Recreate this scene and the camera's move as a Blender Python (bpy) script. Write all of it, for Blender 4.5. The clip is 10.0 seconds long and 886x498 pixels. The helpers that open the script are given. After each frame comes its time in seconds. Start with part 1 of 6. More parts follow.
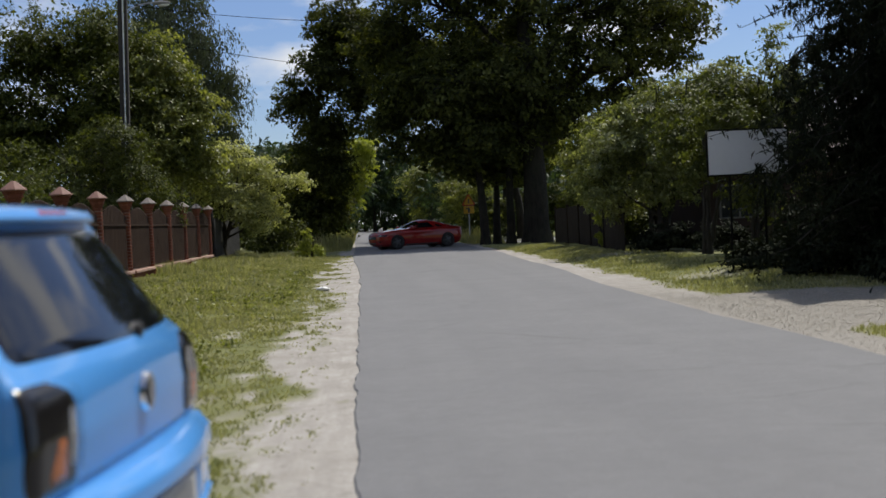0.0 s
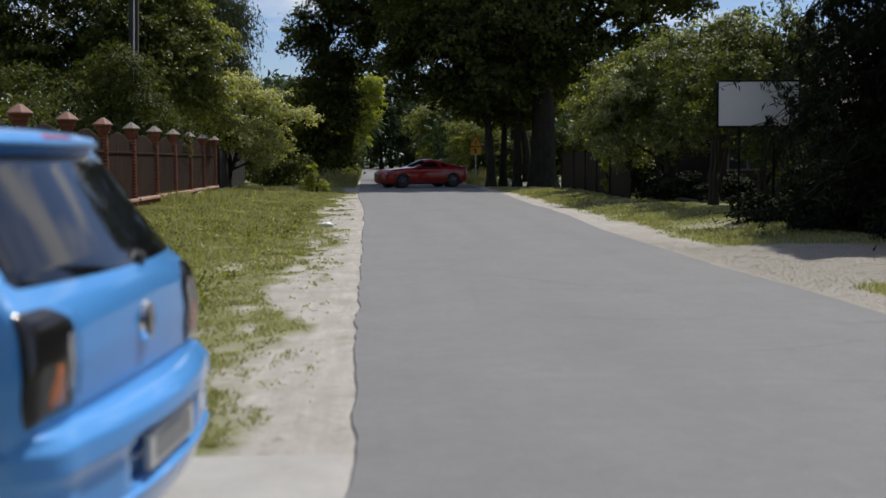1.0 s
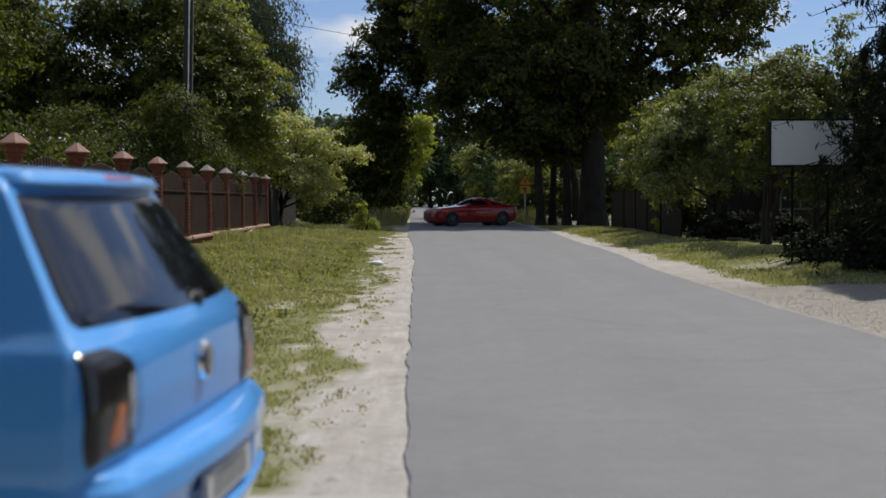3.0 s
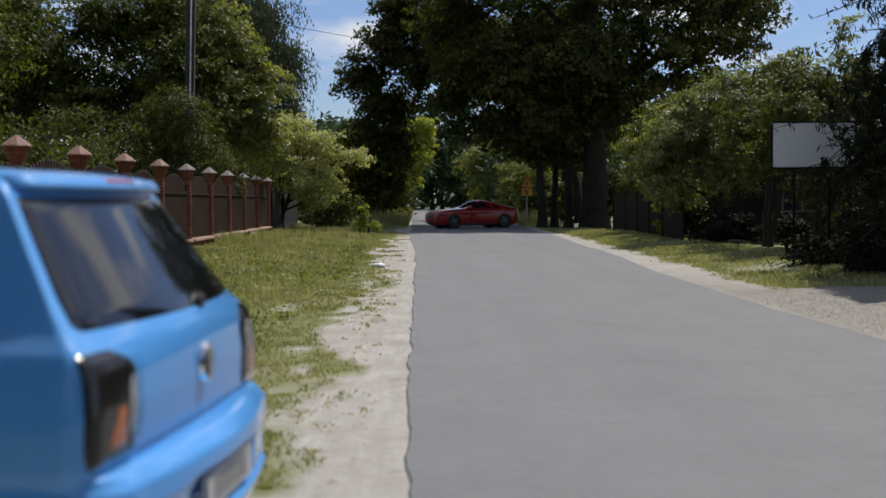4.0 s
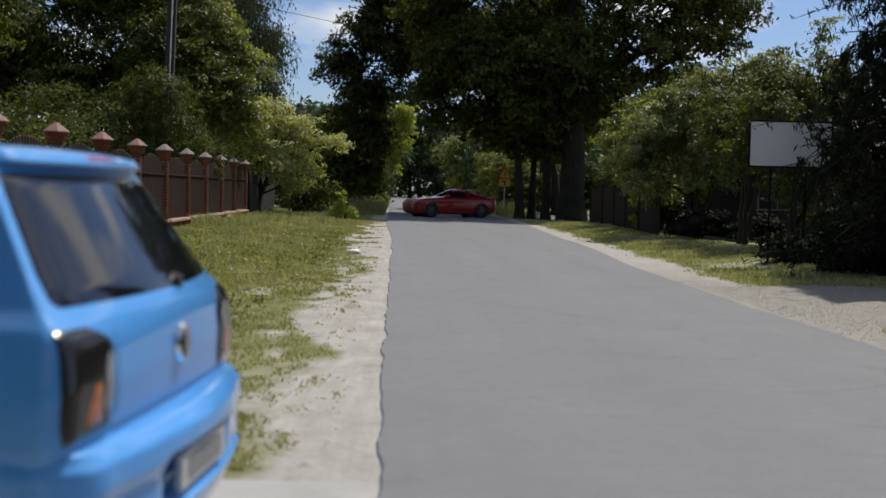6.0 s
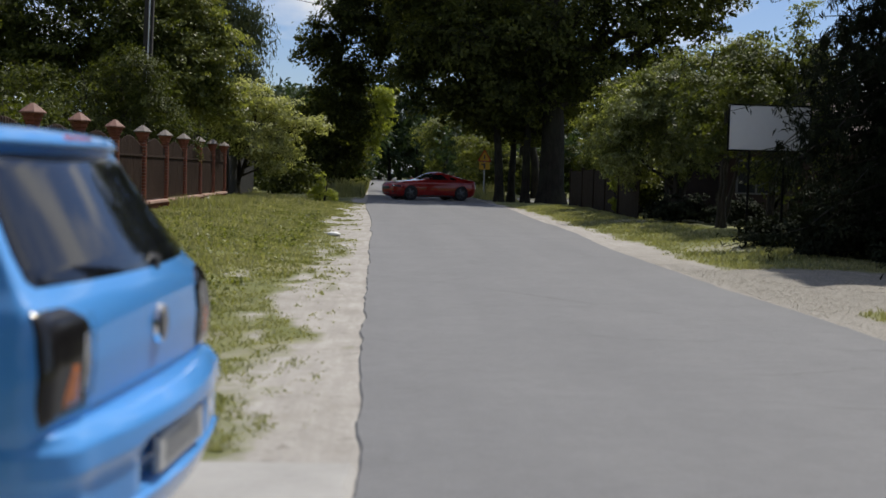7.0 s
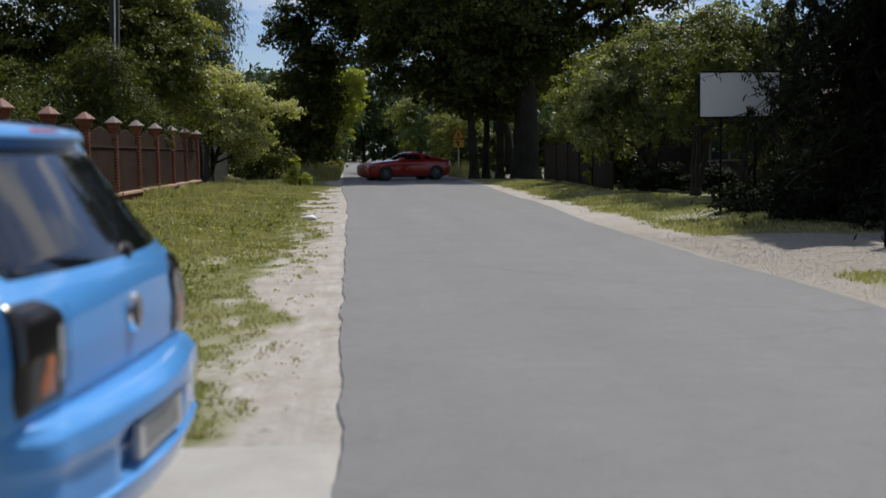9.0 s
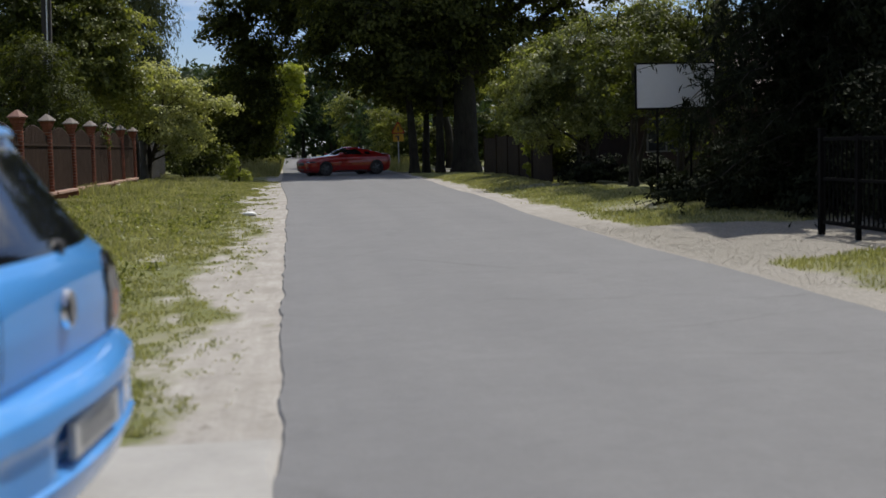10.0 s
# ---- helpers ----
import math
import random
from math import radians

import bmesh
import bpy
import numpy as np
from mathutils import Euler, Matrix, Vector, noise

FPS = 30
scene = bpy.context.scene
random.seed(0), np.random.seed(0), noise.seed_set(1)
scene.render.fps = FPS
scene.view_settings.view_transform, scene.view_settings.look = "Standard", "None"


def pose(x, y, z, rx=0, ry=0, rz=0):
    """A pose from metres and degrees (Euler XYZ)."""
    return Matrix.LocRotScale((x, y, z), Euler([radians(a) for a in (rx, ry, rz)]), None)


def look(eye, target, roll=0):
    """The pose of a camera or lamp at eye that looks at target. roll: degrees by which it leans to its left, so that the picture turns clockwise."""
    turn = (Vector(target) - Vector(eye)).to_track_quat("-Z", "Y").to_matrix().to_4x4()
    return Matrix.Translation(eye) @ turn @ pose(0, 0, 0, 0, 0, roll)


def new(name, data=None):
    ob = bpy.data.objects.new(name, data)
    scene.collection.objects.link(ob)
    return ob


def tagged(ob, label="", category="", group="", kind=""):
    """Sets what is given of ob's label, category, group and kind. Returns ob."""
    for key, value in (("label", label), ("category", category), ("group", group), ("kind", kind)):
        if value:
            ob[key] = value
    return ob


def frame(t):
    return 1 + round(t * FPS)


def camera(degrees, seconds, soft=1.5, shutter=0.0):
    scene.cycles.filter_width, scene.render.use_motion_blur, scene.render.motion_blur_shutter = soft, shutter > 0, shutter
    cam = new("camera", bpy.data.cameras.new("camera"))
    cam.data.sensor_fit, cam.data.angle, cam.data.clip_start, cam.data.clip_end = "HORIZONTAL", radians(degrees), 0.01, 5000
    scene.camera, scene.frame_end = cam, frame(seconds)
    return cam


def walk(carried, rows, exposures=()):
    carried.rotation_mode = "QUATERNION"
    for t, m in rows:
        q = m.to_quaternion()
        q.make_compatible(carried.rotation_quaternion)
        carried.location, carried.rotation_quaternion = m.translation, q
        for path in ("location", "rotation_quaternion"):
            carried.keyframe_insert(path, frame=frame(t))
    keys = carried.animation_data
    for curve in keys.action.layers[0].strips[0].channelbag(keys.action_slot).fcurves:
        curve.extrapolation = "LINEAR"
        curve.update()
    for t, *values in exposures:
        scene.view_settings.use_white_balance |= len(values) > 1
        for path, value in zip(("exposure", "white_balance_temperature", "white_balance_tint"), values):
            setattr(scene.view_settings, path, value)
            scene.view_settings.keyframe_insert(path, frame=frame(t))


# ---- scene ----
# ---- camera: hand-held on the left edge of the road, hardly moving its feet ----
cam = camera(40.95, 10.0, soft=1.6)
cam.data.dof.use_dof = True
cam.data.dof.focus_distance = 34.0
cam.data.dof.aperture_fstop = 2.0
# seconds, x, y, z, yaw (to the left), pitch (up), lean to the right
ROWS = [
    (0, 0.026, -0.031, 1.290, -3.85, -1.36, 2.74),
    (0.3, 0.030, -0.040, 1.295, -3.90, -1.05, 1.26),
    (0.5, 0.032, -0.046, 1.299, -4.31, -3.02, 0.36),
    (0.7, 0.030, -0.032, 1.296, -4.36, -4.33, -0.37),
    (0.8, 0.029, -0.025, 1.294, -4.22, -4.45, -0.02),
    (1, 0.027, -0.011, 1.291, -3.58, -4.24, 0.44),
    (1.2, 0.023, -0.002, 1.294, -2.68, -3.98, 0.46),
    (1.5, 0.016, 0.012, 1.297, -1.88, -3.22, 0.74),
    (1.7, 0.012, 0.020, 1.297, -1.70, -2.93, 0.42),
    (2, 0.004, 0.032, 1.296, -1.40, -2.64, 0.67),
    (2.5, 0.000, 0.000, 1.300, -1.32, -2.46, 0.40),
    (4, 0.006, -0.013, 1.301, -1.15, -2.26, 0.38),
    (4.5, -0.002, -0.017, 1.304, -1.24, -2.24, 0.06),
    (5, -0.009, -0.009, 1.304, -1.10, -1.99, -0.25),
    (5.5, -0.003, -0.043, 1.303, -1.66, -2.55, -0.58),
    (6.8, -0.003, -0.031, 1.294, -2.93, -3.20, -2.13),
    (7, -0.003, -0.029, 1.293, -3.33, -3.60, -1.55),
    (7.2, 0.001, -0.027, 1.288, -3.32, -3.88, 0.28),
    (7.5, 0.008, -0.023, 1.281, -3.63, -3.92, 0.62),
    (7.7, 0.014, -0.030, 1.282, -3.40, -4.05, 1.02),
    (8, 0.023, -0.039, 1.284, -4.06, -4.34, 1.16),
    (8.5, 0.015, -0.022, 1.285, -4.09, -4.27, 1.00),
    (9, 0.019, -0.055, 1.286, -4.38, -4.60, 0.79),
    (9.5, 0.018, -0.060, 1.285, -4.65, -4.73, 0.69),
    (9.7, 0.024, -0.059, 1.281, -4.99, -4.65, 0.50),
    (9.8, 0.027, -0.058, 1.280, -5.45, -4.69, 0.47),
    (9.9, 0.030, -0.058, 1.278, -6.38, -4.80, 1.03),
    (10, 0.033, -0.057, 1.276, -7.19, -4.93, 1.49),
]
walk(cam, [(t, pose(x, y, z, 90 + pitch, 0, yaw) @ pose(0, 0, 0, 0, 0, -lean)) for t, x, y, z, yaw, pitch, lean in ROWS],
     exposures=[(0.0, -0.08), (10.0, -0.08)])

# ---- light: high midday sun from the road's far right, clear sky with small clouds ----
SUN_ELEV, SUN_AZ = 57.0, 54.0
world = bpy.data.worlds.new("sky")
scene.world = world
world.use_nodes = True
wn, wl = world.node_tree.nodes, world.node_tree.links
wn.clear()
w_out = wn.new("ShaderNodeOutputWorld")
w_bg = wn.new("ShaderNodeBackground")
w_sky = wn.new("ShaderNodeTexSky")
w_sky.sky_type, w_sky.sun_disc = "NISHITA", False
w_sky.sun_elevation, w_sky.sun_rotation = radians(SUN_ELEV), radians(90 - SUN_AZ)
w_sky.dust_density, w_sky.ozone_density = 0.5, 1.6
w_co = wn.new("ShaderNodeTexCoord")
w_map = wn.new("ShaderNodeMapping")
w_map.inputs["Scale"].default_value = (3.2, 3.2, 8.0)
w_map.inputs["Location"].default_value = (0.35, 0.1, 0.2)
w_cl = wn.new("ShaderNodeTexNoise")
w_cl.inputs["Scale"].default_value, w_cl.inputs["Detail"].default_value = 1.6, 7.0
w_rmp = wn.new("ShaderNodeValToRGB")
w_rmp.color_ramp.elements[0].position, w_rmp.color_ramp.elements[1].position = 0.485, 0.61
w_mix = wn.new("ShaderNodeMixRGB")
w_mix.inputs[2].default_value = (9.6, 9.8, 10.2, 1)
wl.new(w_co.outputs["Generated"], w_map.inputs[0])
wl.new(w_map.outputs[0], w_cl.inputs["Vector"])
wl.new(w_cl.outputs[0], w_rmp.inputs[0])
wl.new(w_rmp.outputs[0], w_mix.inputs[0])
w_tint = wn.new("ShaderNodeMixRGB")
w_tint.blend_type = "MULTIPLY"
w_tint.inputs[0].default_value, w_tint.inputs[2].default_value = 1.0, (0.84, 0.93, 1.18, 1)
wl.new(w_sky.outputs[0], w_tint.inputs[1])
wl.new(w_tint.outputs[0], w_mix.inputs[1])
wl.new(w_mix.outputs[0], w_bg.inputs[0])
w_bg.inputs[1].default_value = 0.085
wl.new(w_bg.outputs[0], w_out.inputs[0])

sun = new("sun", bpy.data.lights.new("sun", "SUN"))
sun.data.energy, sun.data.angle, sun.data.color = 4.7, radians(0.53), (1.0, 0.955, 0.88)
sun_way = Vector((math.cos(radians(SUN_ELEV)) * math.cos(radians(SUN_AZ)), math.cos(radians(SUN_ELEV)) * math.sin(radians(SUN_AZ)), math.sin(radians(SUN_ELEV))))
sun.matrix_world = look(sun_way * 60, (0, 0, 0))


# ---- helpers for meshes ----
def link_mesh(name, verts, faces, material=None, parent=None, label="", smooth=False):
    """One mesh object from lists or arrays of vertices and faces."""
    me = bpy.data.meshes.new(name)
    me.from_pydata([tuple(v) for v in verts], [], [tuple(f) for f in faces])
    if smooth:
        me.polygons.foreach_set("use_smooth", [True] * len(me.polygons))
    me.update()
    if material:
        me.materials.append(material)
    ob = new(name, me)
    if parent:
        ob.parent = parent
    if label:
        ob["label"] = label
    return ob


def part(name, bm, material, parent, label="", smooth=False):
    """Links a bmesh as one mesh object under a thing or a part."""
    me = bpy.data.meshes.new(name)
    if smooth:
        for f in bm.faces:
            f.smooth = True
    bm.to_mesh(me)
    bm.free()
    me.materials.append(material)
    ob = new(name, me)
    ob.parent = parent
    if label:
        ob["label"] = label
    return ob


def thing(name, m, label, category, group=""):
    ob = new(name)
    ob.empty_display_size = 0.2
    ob.matrix_world = m
    return tagged(ob, label, category, group)


def box_bm(x0, x1, y0, y1, z0, z1, bevel=0.0, bm=None):
    own = bm is None
    bm = bm or bmesh.new()
    m = Matrix.Translation(((x0 + x1) / 2, (y0 + y1) / 2, (z0 + z1) / 2)) @ Matrix.Diagonal((x1 - x0, y1 - y0, z1 - z0, 1))
    made = bmesh.ops.create_cube(bm, size=1, matrix=m)
    if bevel:
        edges = list({e for v in made["verts"] for e in v.link_edges})
        bmesh.ops.bevel(bm, geom=edges, offset=bevel, segments=2, profile=0.6, affect="EDGES")
    return bm


def cyl_bm(p0, p1, r0, r1=None, sides=16, bm=None, caps=True):
    bm = bm or bmesh.new()
    a, b = Vector(p0), Vector(p1)
    m = Matrix.Translation((a + b) / 2) @ (b - a).to_track_quat("Z", "Y").to_matrix().to_4x4()
    bmesh.ops.create_cone(bm, cap_ends=caps, segments=sides, radius1=r0, radius2=r0 if r1 is None else r1, depth=(b - a).length, matrix=m)
    return bm


def fast_mesh(name, verts, faces, material, parent=None, label="", smooth=False):
    """A mesh from numpy arrays; all faces have the same number of corners."""
    verts, faces = np.asarray(verts, np.float32), np.asarray(faces, np.int32)
    n, k = faces.shape
    me = bpy.data.meshes.new(name)
    me.vertices.add(len(verts))
    me.vertices.foreach_set("co", verts.ravel())
    me.loops.add(n * k)
    me.loops.foreach_set("vertex_index", faces.ravel())
    me.polygons.add(n)
    me.polygons.foreach_set("loop_start", np.arange(0, n * k, k, dtype=np.int32))
    me.polygons.foreach_set("loop_total", np.full(n, k, np.int32))
    if smooth:
        me.polygons.foreach_set("use_smooth", np.ones(n, bool))
    me.update(calc_edges=True)
    me.validate()
    me.materials.append(material)
    ob = new(name, me)
    if parent:
        ob.parent = parent
    if label:
        ob["label"] = label
    return ob


# ---- materials ----
class Mat:
    """A small builder for node materials."""

    def __init__(self, name):
        self.m = bpy.data.materials.new(name)
        self.m.use_nodes = True
        self.n, self.l = self.m.node_tree.nodes, self.m.node_tree.links
        self.n.clear()
        self.out = self.n.new("ShaderNodeOutputMaterial")
        self.co = None

    def node(self, kind, **inputs):
        nd = self.n.new(kind)
        for key, val in inputs.items():
            sock = nd.inputs[int(key[1:])] if key[0] == "i" and key[1:].isdigit() else nd.inputs[key.replace("_", " ")]
            if hasattr(val, "is_output"):
                self.l.new(val, sock)
            else:
                sock.default_value = val
        return nd

    def coords(self, world=False, scale=(1, 1, 1)):
        if world:
            src = self.n.new("ShaderNodeNewGeometry").outputs["Position"]
        else:
            src = self.n.new("ShaderNodeTexCoord").outputs["Object"]
        if scale == (1, 1, 1):
            return src
        return self.node("ShaderNodeMapping", Vector=src, Scale=scale).outputs[0]

    def noise(self, scale, detail=4.0, rough=0.6, world=True, stretch=(1, 1, 1), distort=0.0):
        return self.node("ShaderNodeTexNoise", Vector=self.coords(world, stretch), Scale=scale, Detail=detail, Roughness=rough, Distortion=distort).outputs[0]

    def ramp(self, fac, *stops):
        nd = self.n.new("ShaderNodeValToRGB")
        while len(nd.color_ramp.elements) < len(stops):
            nd.color_ramp.elements.new(0.5)
        for e, (p, c) in zip(nd.color_ramp.elements, stops):
            e.position, e.color = p, (*c, 1) if len(c) == 3 else (c[0], c[0], c[0], 1)
        self.l.new(fac, nd.inputs[0])
        return nd.outputs[0]

    def mix(self, fac, a, b, blend="MIX"):
        nd = self.n.new("ShaderNodeMixRGB")
        nd.blend_type = blend
        for sock, v in zip(nd.inputs, (fac, a, b)):
            if hasattr(v, "is_output"):
                self.l.new(v, sock)
            else:
                sock.default_value = v if isinstance(v, (int, float)) else (*v, 1)
        return nd.outputs[0]

    def math(self, op, a, b=0.0):
        nd = self.n.new("ShaderNodeMath")
        nd.operation = op
        for sock, v in zip(nd.inputs, (a, b)):
            if hasattr(v, "is_output"):
                self.l.new(v, sock)
            else:
                sock.default_value = v
        return nd.outputs[0]

    def bump(self, height, strength=0.4, dist=0.01):
        return self.node("ShaderNodeBump", Height=height, Strength=strength, Distance=dist).outputs[0]

    def surface(self, color, rough=0.7, metal=0.0, normal=None, coat=0.0, spec=0.5, transmission=0.0, translucent=None, alpha=None, glow=(1.25, 1.3, 0.55)):
        b = self.n.new("ShaderNodeBsdfPrincipled")
        for key, v in (("Base Color", color), ("Roughness", rough), ("Metallic", metal), ("Normal", normal), ("Coat Weight", coat),
                       ("Specular IOR Level", spec), ("Transmission Weight", transmission), ("Alpha", alpha)):
            if v is None:
                continue
            if hasattr(v, "is_output"):
                self.l.new(v, b.inputs[key])
            else:
                b.inputs[key].default_value = v if isinstance(v, (int, float)) else (*v, 1)
        b.inputs["Coat Roughness"].default_value = 0.04
        res = b.outputs[0]
        if translucent is not None:
            tr = self.n.new("ShaderNodeBsdfTranslucent")
            tint = self.mix(1.0, color, glow, "MULTIPLY")
            self.l.new(tint, tr.inputs[0])
            mx = self.n.new("ShaderNodeMixShader")
            mx.inputs[0].default_value = translucent
            self.l.new(res, mx.inputs[1])
            self.l.new(tr.outputs[0], mx.inputs[2])
            res = mx.outputs[0]
        self.l.new(res, self.out.inputs[0])
        return self.m


def plain(name, color, rough=0.6, metal=0.0, coat=0.0, scale=6.0, vary=0.18, bump=0.15, spec=0.5, world=False):
    m = Mat(name)
    big, fine = m.noise(scale, 3.0, world=world), m.noise(scale * 14, 3.0, world=world)
    dark = tuple(c * (1 - vary) for c in color)
    light = tuple(min(1, c * (1 + vary)) for c in color)
    base = m.ramp(big, (0.3, dark), (0.7, light))
    base = m.mix(0.35, base, m.ramp(fine, (0.3, dark), (0.7, light)))
    r = m.ramp(fine, (0.2, (max(0.02, rough - 0.08),)), (0.8, (min(1, rough + 0.08),)))
    return m.surface(base, r, metal, m.bump(fine, bump, 0.004) if bump else None, coat, spec)


def leaf_material(name, dark, mid, light, translucent=0.32, rough=0.5, spec=0.22, glow=(1.25, 1.3, 0.55)):
    m = Mat(name)
    isl = m.n.new("ShaderNodeNewGeometry").outputs["Random Per Island"]
    base = m.ramp(isl, (0.0, dark), (0.45, mid), (0.85, mid), (1.0, light))
    patches = m.noise(0.7, 3.0)
    base = m.mix(m.ramp(patches, (0.38, (0.0,)), (0.68, (0.5,))), base, light)
    return m.surface(base, rough, 0.0, None, 0.0, spec, translucent=translucent, glow=glow)


def bark_material(name, dark, light, scale=9.0):
    m = Mat(name)
    n1 = m.noise(scale, 6.0, 0.7, world=False, stretch=(1, 1, 0.18), distort=0.6)
    n2 = m.noise(1.3, 3.0, world=False)
    base = m.ramp(n1, (0.32, dark), (0.68, light))
    base = m.mix(m.ramp(n2, (0.4, (0.0,)), (0.75, (0.4,))), base, (0.05, 0.06, 0.035))
    return m.surface(base, 0.92, 0.0, m.bump(n1, 0.9, 0.05), 0.0, 0.2)


def asphalt():
    """Sun-bleached asphalt: grit, blotches, faint wheel lanes and a few hair cracks."""
    m = Mat("worn_asphalt")
    grit, fine = m.noise(160.0, 2.0), m.noise(38.0, 4.0)
    mott = m.noise(5.5, 6.0, 0.75)
    blot = m.noise(0.8, 7.0, 0.68)
    lanes = m.noise(0.9, 3.0, 0.5, stretch=(1.5, 0.07, 1))
    base = m.ramp(blot, (0.3, (0.160, 0.160, 0.164)), (0.7, (0.212, 0.211, 0.213)))
    base = m.mix(0.4, base, m.ramp(lanes, (0.35, (0.168, 0.168, 0.171)), (0.65, (0.214, 0.213, 0.214))))
    base = m.mix(m.ramp(mott, (0.30, (0.42,)), (0.62, (0.0,))), base, (0.135, 0.134, 0.135))
    base = m.mix(m.ramp(grit, (0.35, (0.32,)), (0.65, (0.0,))), base, (0.09, 0.09, 0.09))
    warp = m.node("ShaderNodeTexNoise", Vector=m.coords(True), Scale=1.3, Detail=4.0)
    bent = m.mix(0.30, m.coords(True), warp.outputs[1], "ADD")
    cells = m.node("ShaderNodeMapping", Vector=bent, Scale=(0.16, 0.42, 1.0)).outputs[0]
    vor = m.n.new("ShaderNodeTexVoronoi")
    vor.feature = "DISTANCE_TO_EDGE"
    vor.inputs["Scale"].default_value = 1.0
    m.l.new(cells, vor.inputs["Vector"])
    crack = m.ramp(vor.outputs["Distance"], (0.0, (1.0,)), (0.011, (0.0,)))
    crack = m.math("MULTIPLY", crack, m.ramp(m.noise(0.45, 3.0, 0.6), (0.50, (0.0,)), (0.62, (0.4,))))
    base = m.mix(crack, base, (0.075, 0.073, 0.072))
    hgt = m.math("SUBTRACT", m.math("ADD", m.math("MULTIPLY", grit, 0.5), fine), crack)
    return m.surface(base, m.ramp(fine, (0.3, (0.78,)), (0.7, (0.95,))), 0.0, m.bump(hgt, 0.35, 0.006), 0.0, 0.3)


def soil():
    """Sandy verge soil; the ground's turf attribute says where worn turf grows."""
    m = Mat("sandy_verge")
    at = m.n.new("ShaderNodeAttribute")
    at.attribute_name = "turf"
    cover = at.outputs["Fac"]
    at2 = m.n.new("ShaderNodeAttribute")
    at2.attribute_name = "gravel"
    big, mid, fine = m.noise(0.42, 4.0, 0.6), m.noise(1.5, 6.0, 0.72, distort=0.5), m.noise(24.0, 5.0, 0.7)
    streak = m.noise(2.4, 4.0, 0.6, stretch=(3.5, 0.35, 1))
    small = m.noise(6.0, 5.0, 0.7)
    sand = m.ramp(mid, (0.3, (0.325, 0.304, 0.276)), (0.7, (0.46, 0.437, 0.402)))
    sand = m.mix(m.ramp(streak, (0.36, (0.55,)), (0.6, (0.0,))), sand, (0.27, 0.25, 0.225))
    sand = m.mix(m.ramp(fine, (0.35, (0.4,)), (0.6, (0.0,))), sand, (0.235, 0.21, 0.178))
    blotch = m.noise(1.1, 5.0, 0.7, distort=0.8)
    sand = m.mix(m.ramp(blotch, (0.50, (0.0,)), (0.70, (0.6,))), sand, (0.23, 0.208, 0.175))
    clods = m.noise(5.5, 3.0, 0.6)
    sand = m.mix(m.ramp(clods, (0.64, (0.0,)), (0.72, (0.6,))), sand, (0.15, 0.132, 0.11))
    crumbs = m.noise(70.0, 2.0, 0.5)
    sand = m.mix(m.ramp(crumbs, (0.62, (0.0,)), (0.70, (0.5,))), sand, (0.16, 0.145, 0.12))
    stony = m.ramp(m.noise(48.0, 3.0, 0.7), (0.32, (0.125, 0.115, 0.10)), (0.5, (0.245, 0.228, 0.198)), (0.68, (0.385, 0.36, 0.315)))
    sand = m.mix(at2.outputs["Fac"], sand, stony)
    turf = m.ramp(mid, (0.28, (0.12, 0.135, 0.05)), (0.72, (0.22, 0.225, 0.09)))
    turf = m.mix(m.ramp(fine, (0.4, (0.55,)), (0.65, (0.0,))), turf, (0.10, 0.105, 0.042))
    turf = m.mix(m.ramp(big, (0.48, (0.0,)), (0.70, (0.5,))), turf, (0.32, 0.285, 0.18))
    edge = m.math("ADD", cover, m.math("MULTIPLY", m.math("SUBTRACT", small, 0.5), 0.9))
    base = m.mix(m.ramp(edge, (0.30, (0.0,)), (0.80, (1.0,))), sand, turf)
    hgt = m.math("ADD", mid, m.math("ADD", m.math("MULTIPLY", fine, 0.35), m.math("MULTIPLY", clods, 0.2)))
    return m.surface(base, 0.95, 0.0, m.bump(hgt, 0.35, 0.03), 0.0, 0.15)


def brick_material(name, dark, light):
    m = Mat(name)
    rnd = m.n.new("ShaderNodeObjectInfo").outputs["Random"]
    isl = m.n.new("ShaderNodeNewGeometry").outputs["Random Per Island"]
    grain = m.noise(30.0, 4.0, 0.7)
    base = m.ramp(m.math("FRACT", m.math("ADD", rnd, isl)), (0.0, dark), (1.0, light))
    base = m.mix(m.ramp(grain, (0.4, (0.45,)), (0.62, (0.0,))), base, tuple(c * 0.6 for c in dark))
    return m.surface(base, 0.85, 0.0, m.bump(grain, 0.5, 0.006), 0.0, 0.25)


def plank_material(name, dark, light, stretch=(12, 12, 0.6), spec=0.12):
    m = Mat(name)
    rnd = m.n.new("ShaderNodeObjectInfo").outputs["Random"]
    isl = m.n.new("ShaderNodeNewGeometry").outputs["Random Per Island"]
    grain = m.noise(3.0, 5.0, 0.65, stretch=stretch)
    base = m.ramp(grain, (0.3, dark), (0.7, light))
    base = m.mix(m.math("MULTIPLY", m.math("FRACT", m.math("ADD", rnd, isl)), 0.5), base, tuple(c * 0.55 for c in dark))
    return m.surface(base, 0.8, 0.0, m.bump(grain, 0.4, 0.004), 0.0, spec)


def car_paint(name, color, flake):
    m = Mat(name)
    dust = m.noise(2.2, 4.0, world=False)
    fl = m.noise(220.0, 1.0, world=False)
    base = m.mix(m.ramp(fl, (0.4, (0.0,)), (0.75, (0.25,))), color, flake)
    base = m.mix(m.ramp(dust, (0.45, (0.0,)), (0.8, (0.05,))), base, (0.32, 0.3, 0.27))
    return m.surface(base, m.ramp(dust, (0.3, (0.30,)), (0.8, (0.40,))), 0.0, None, 1.0, 0.1)


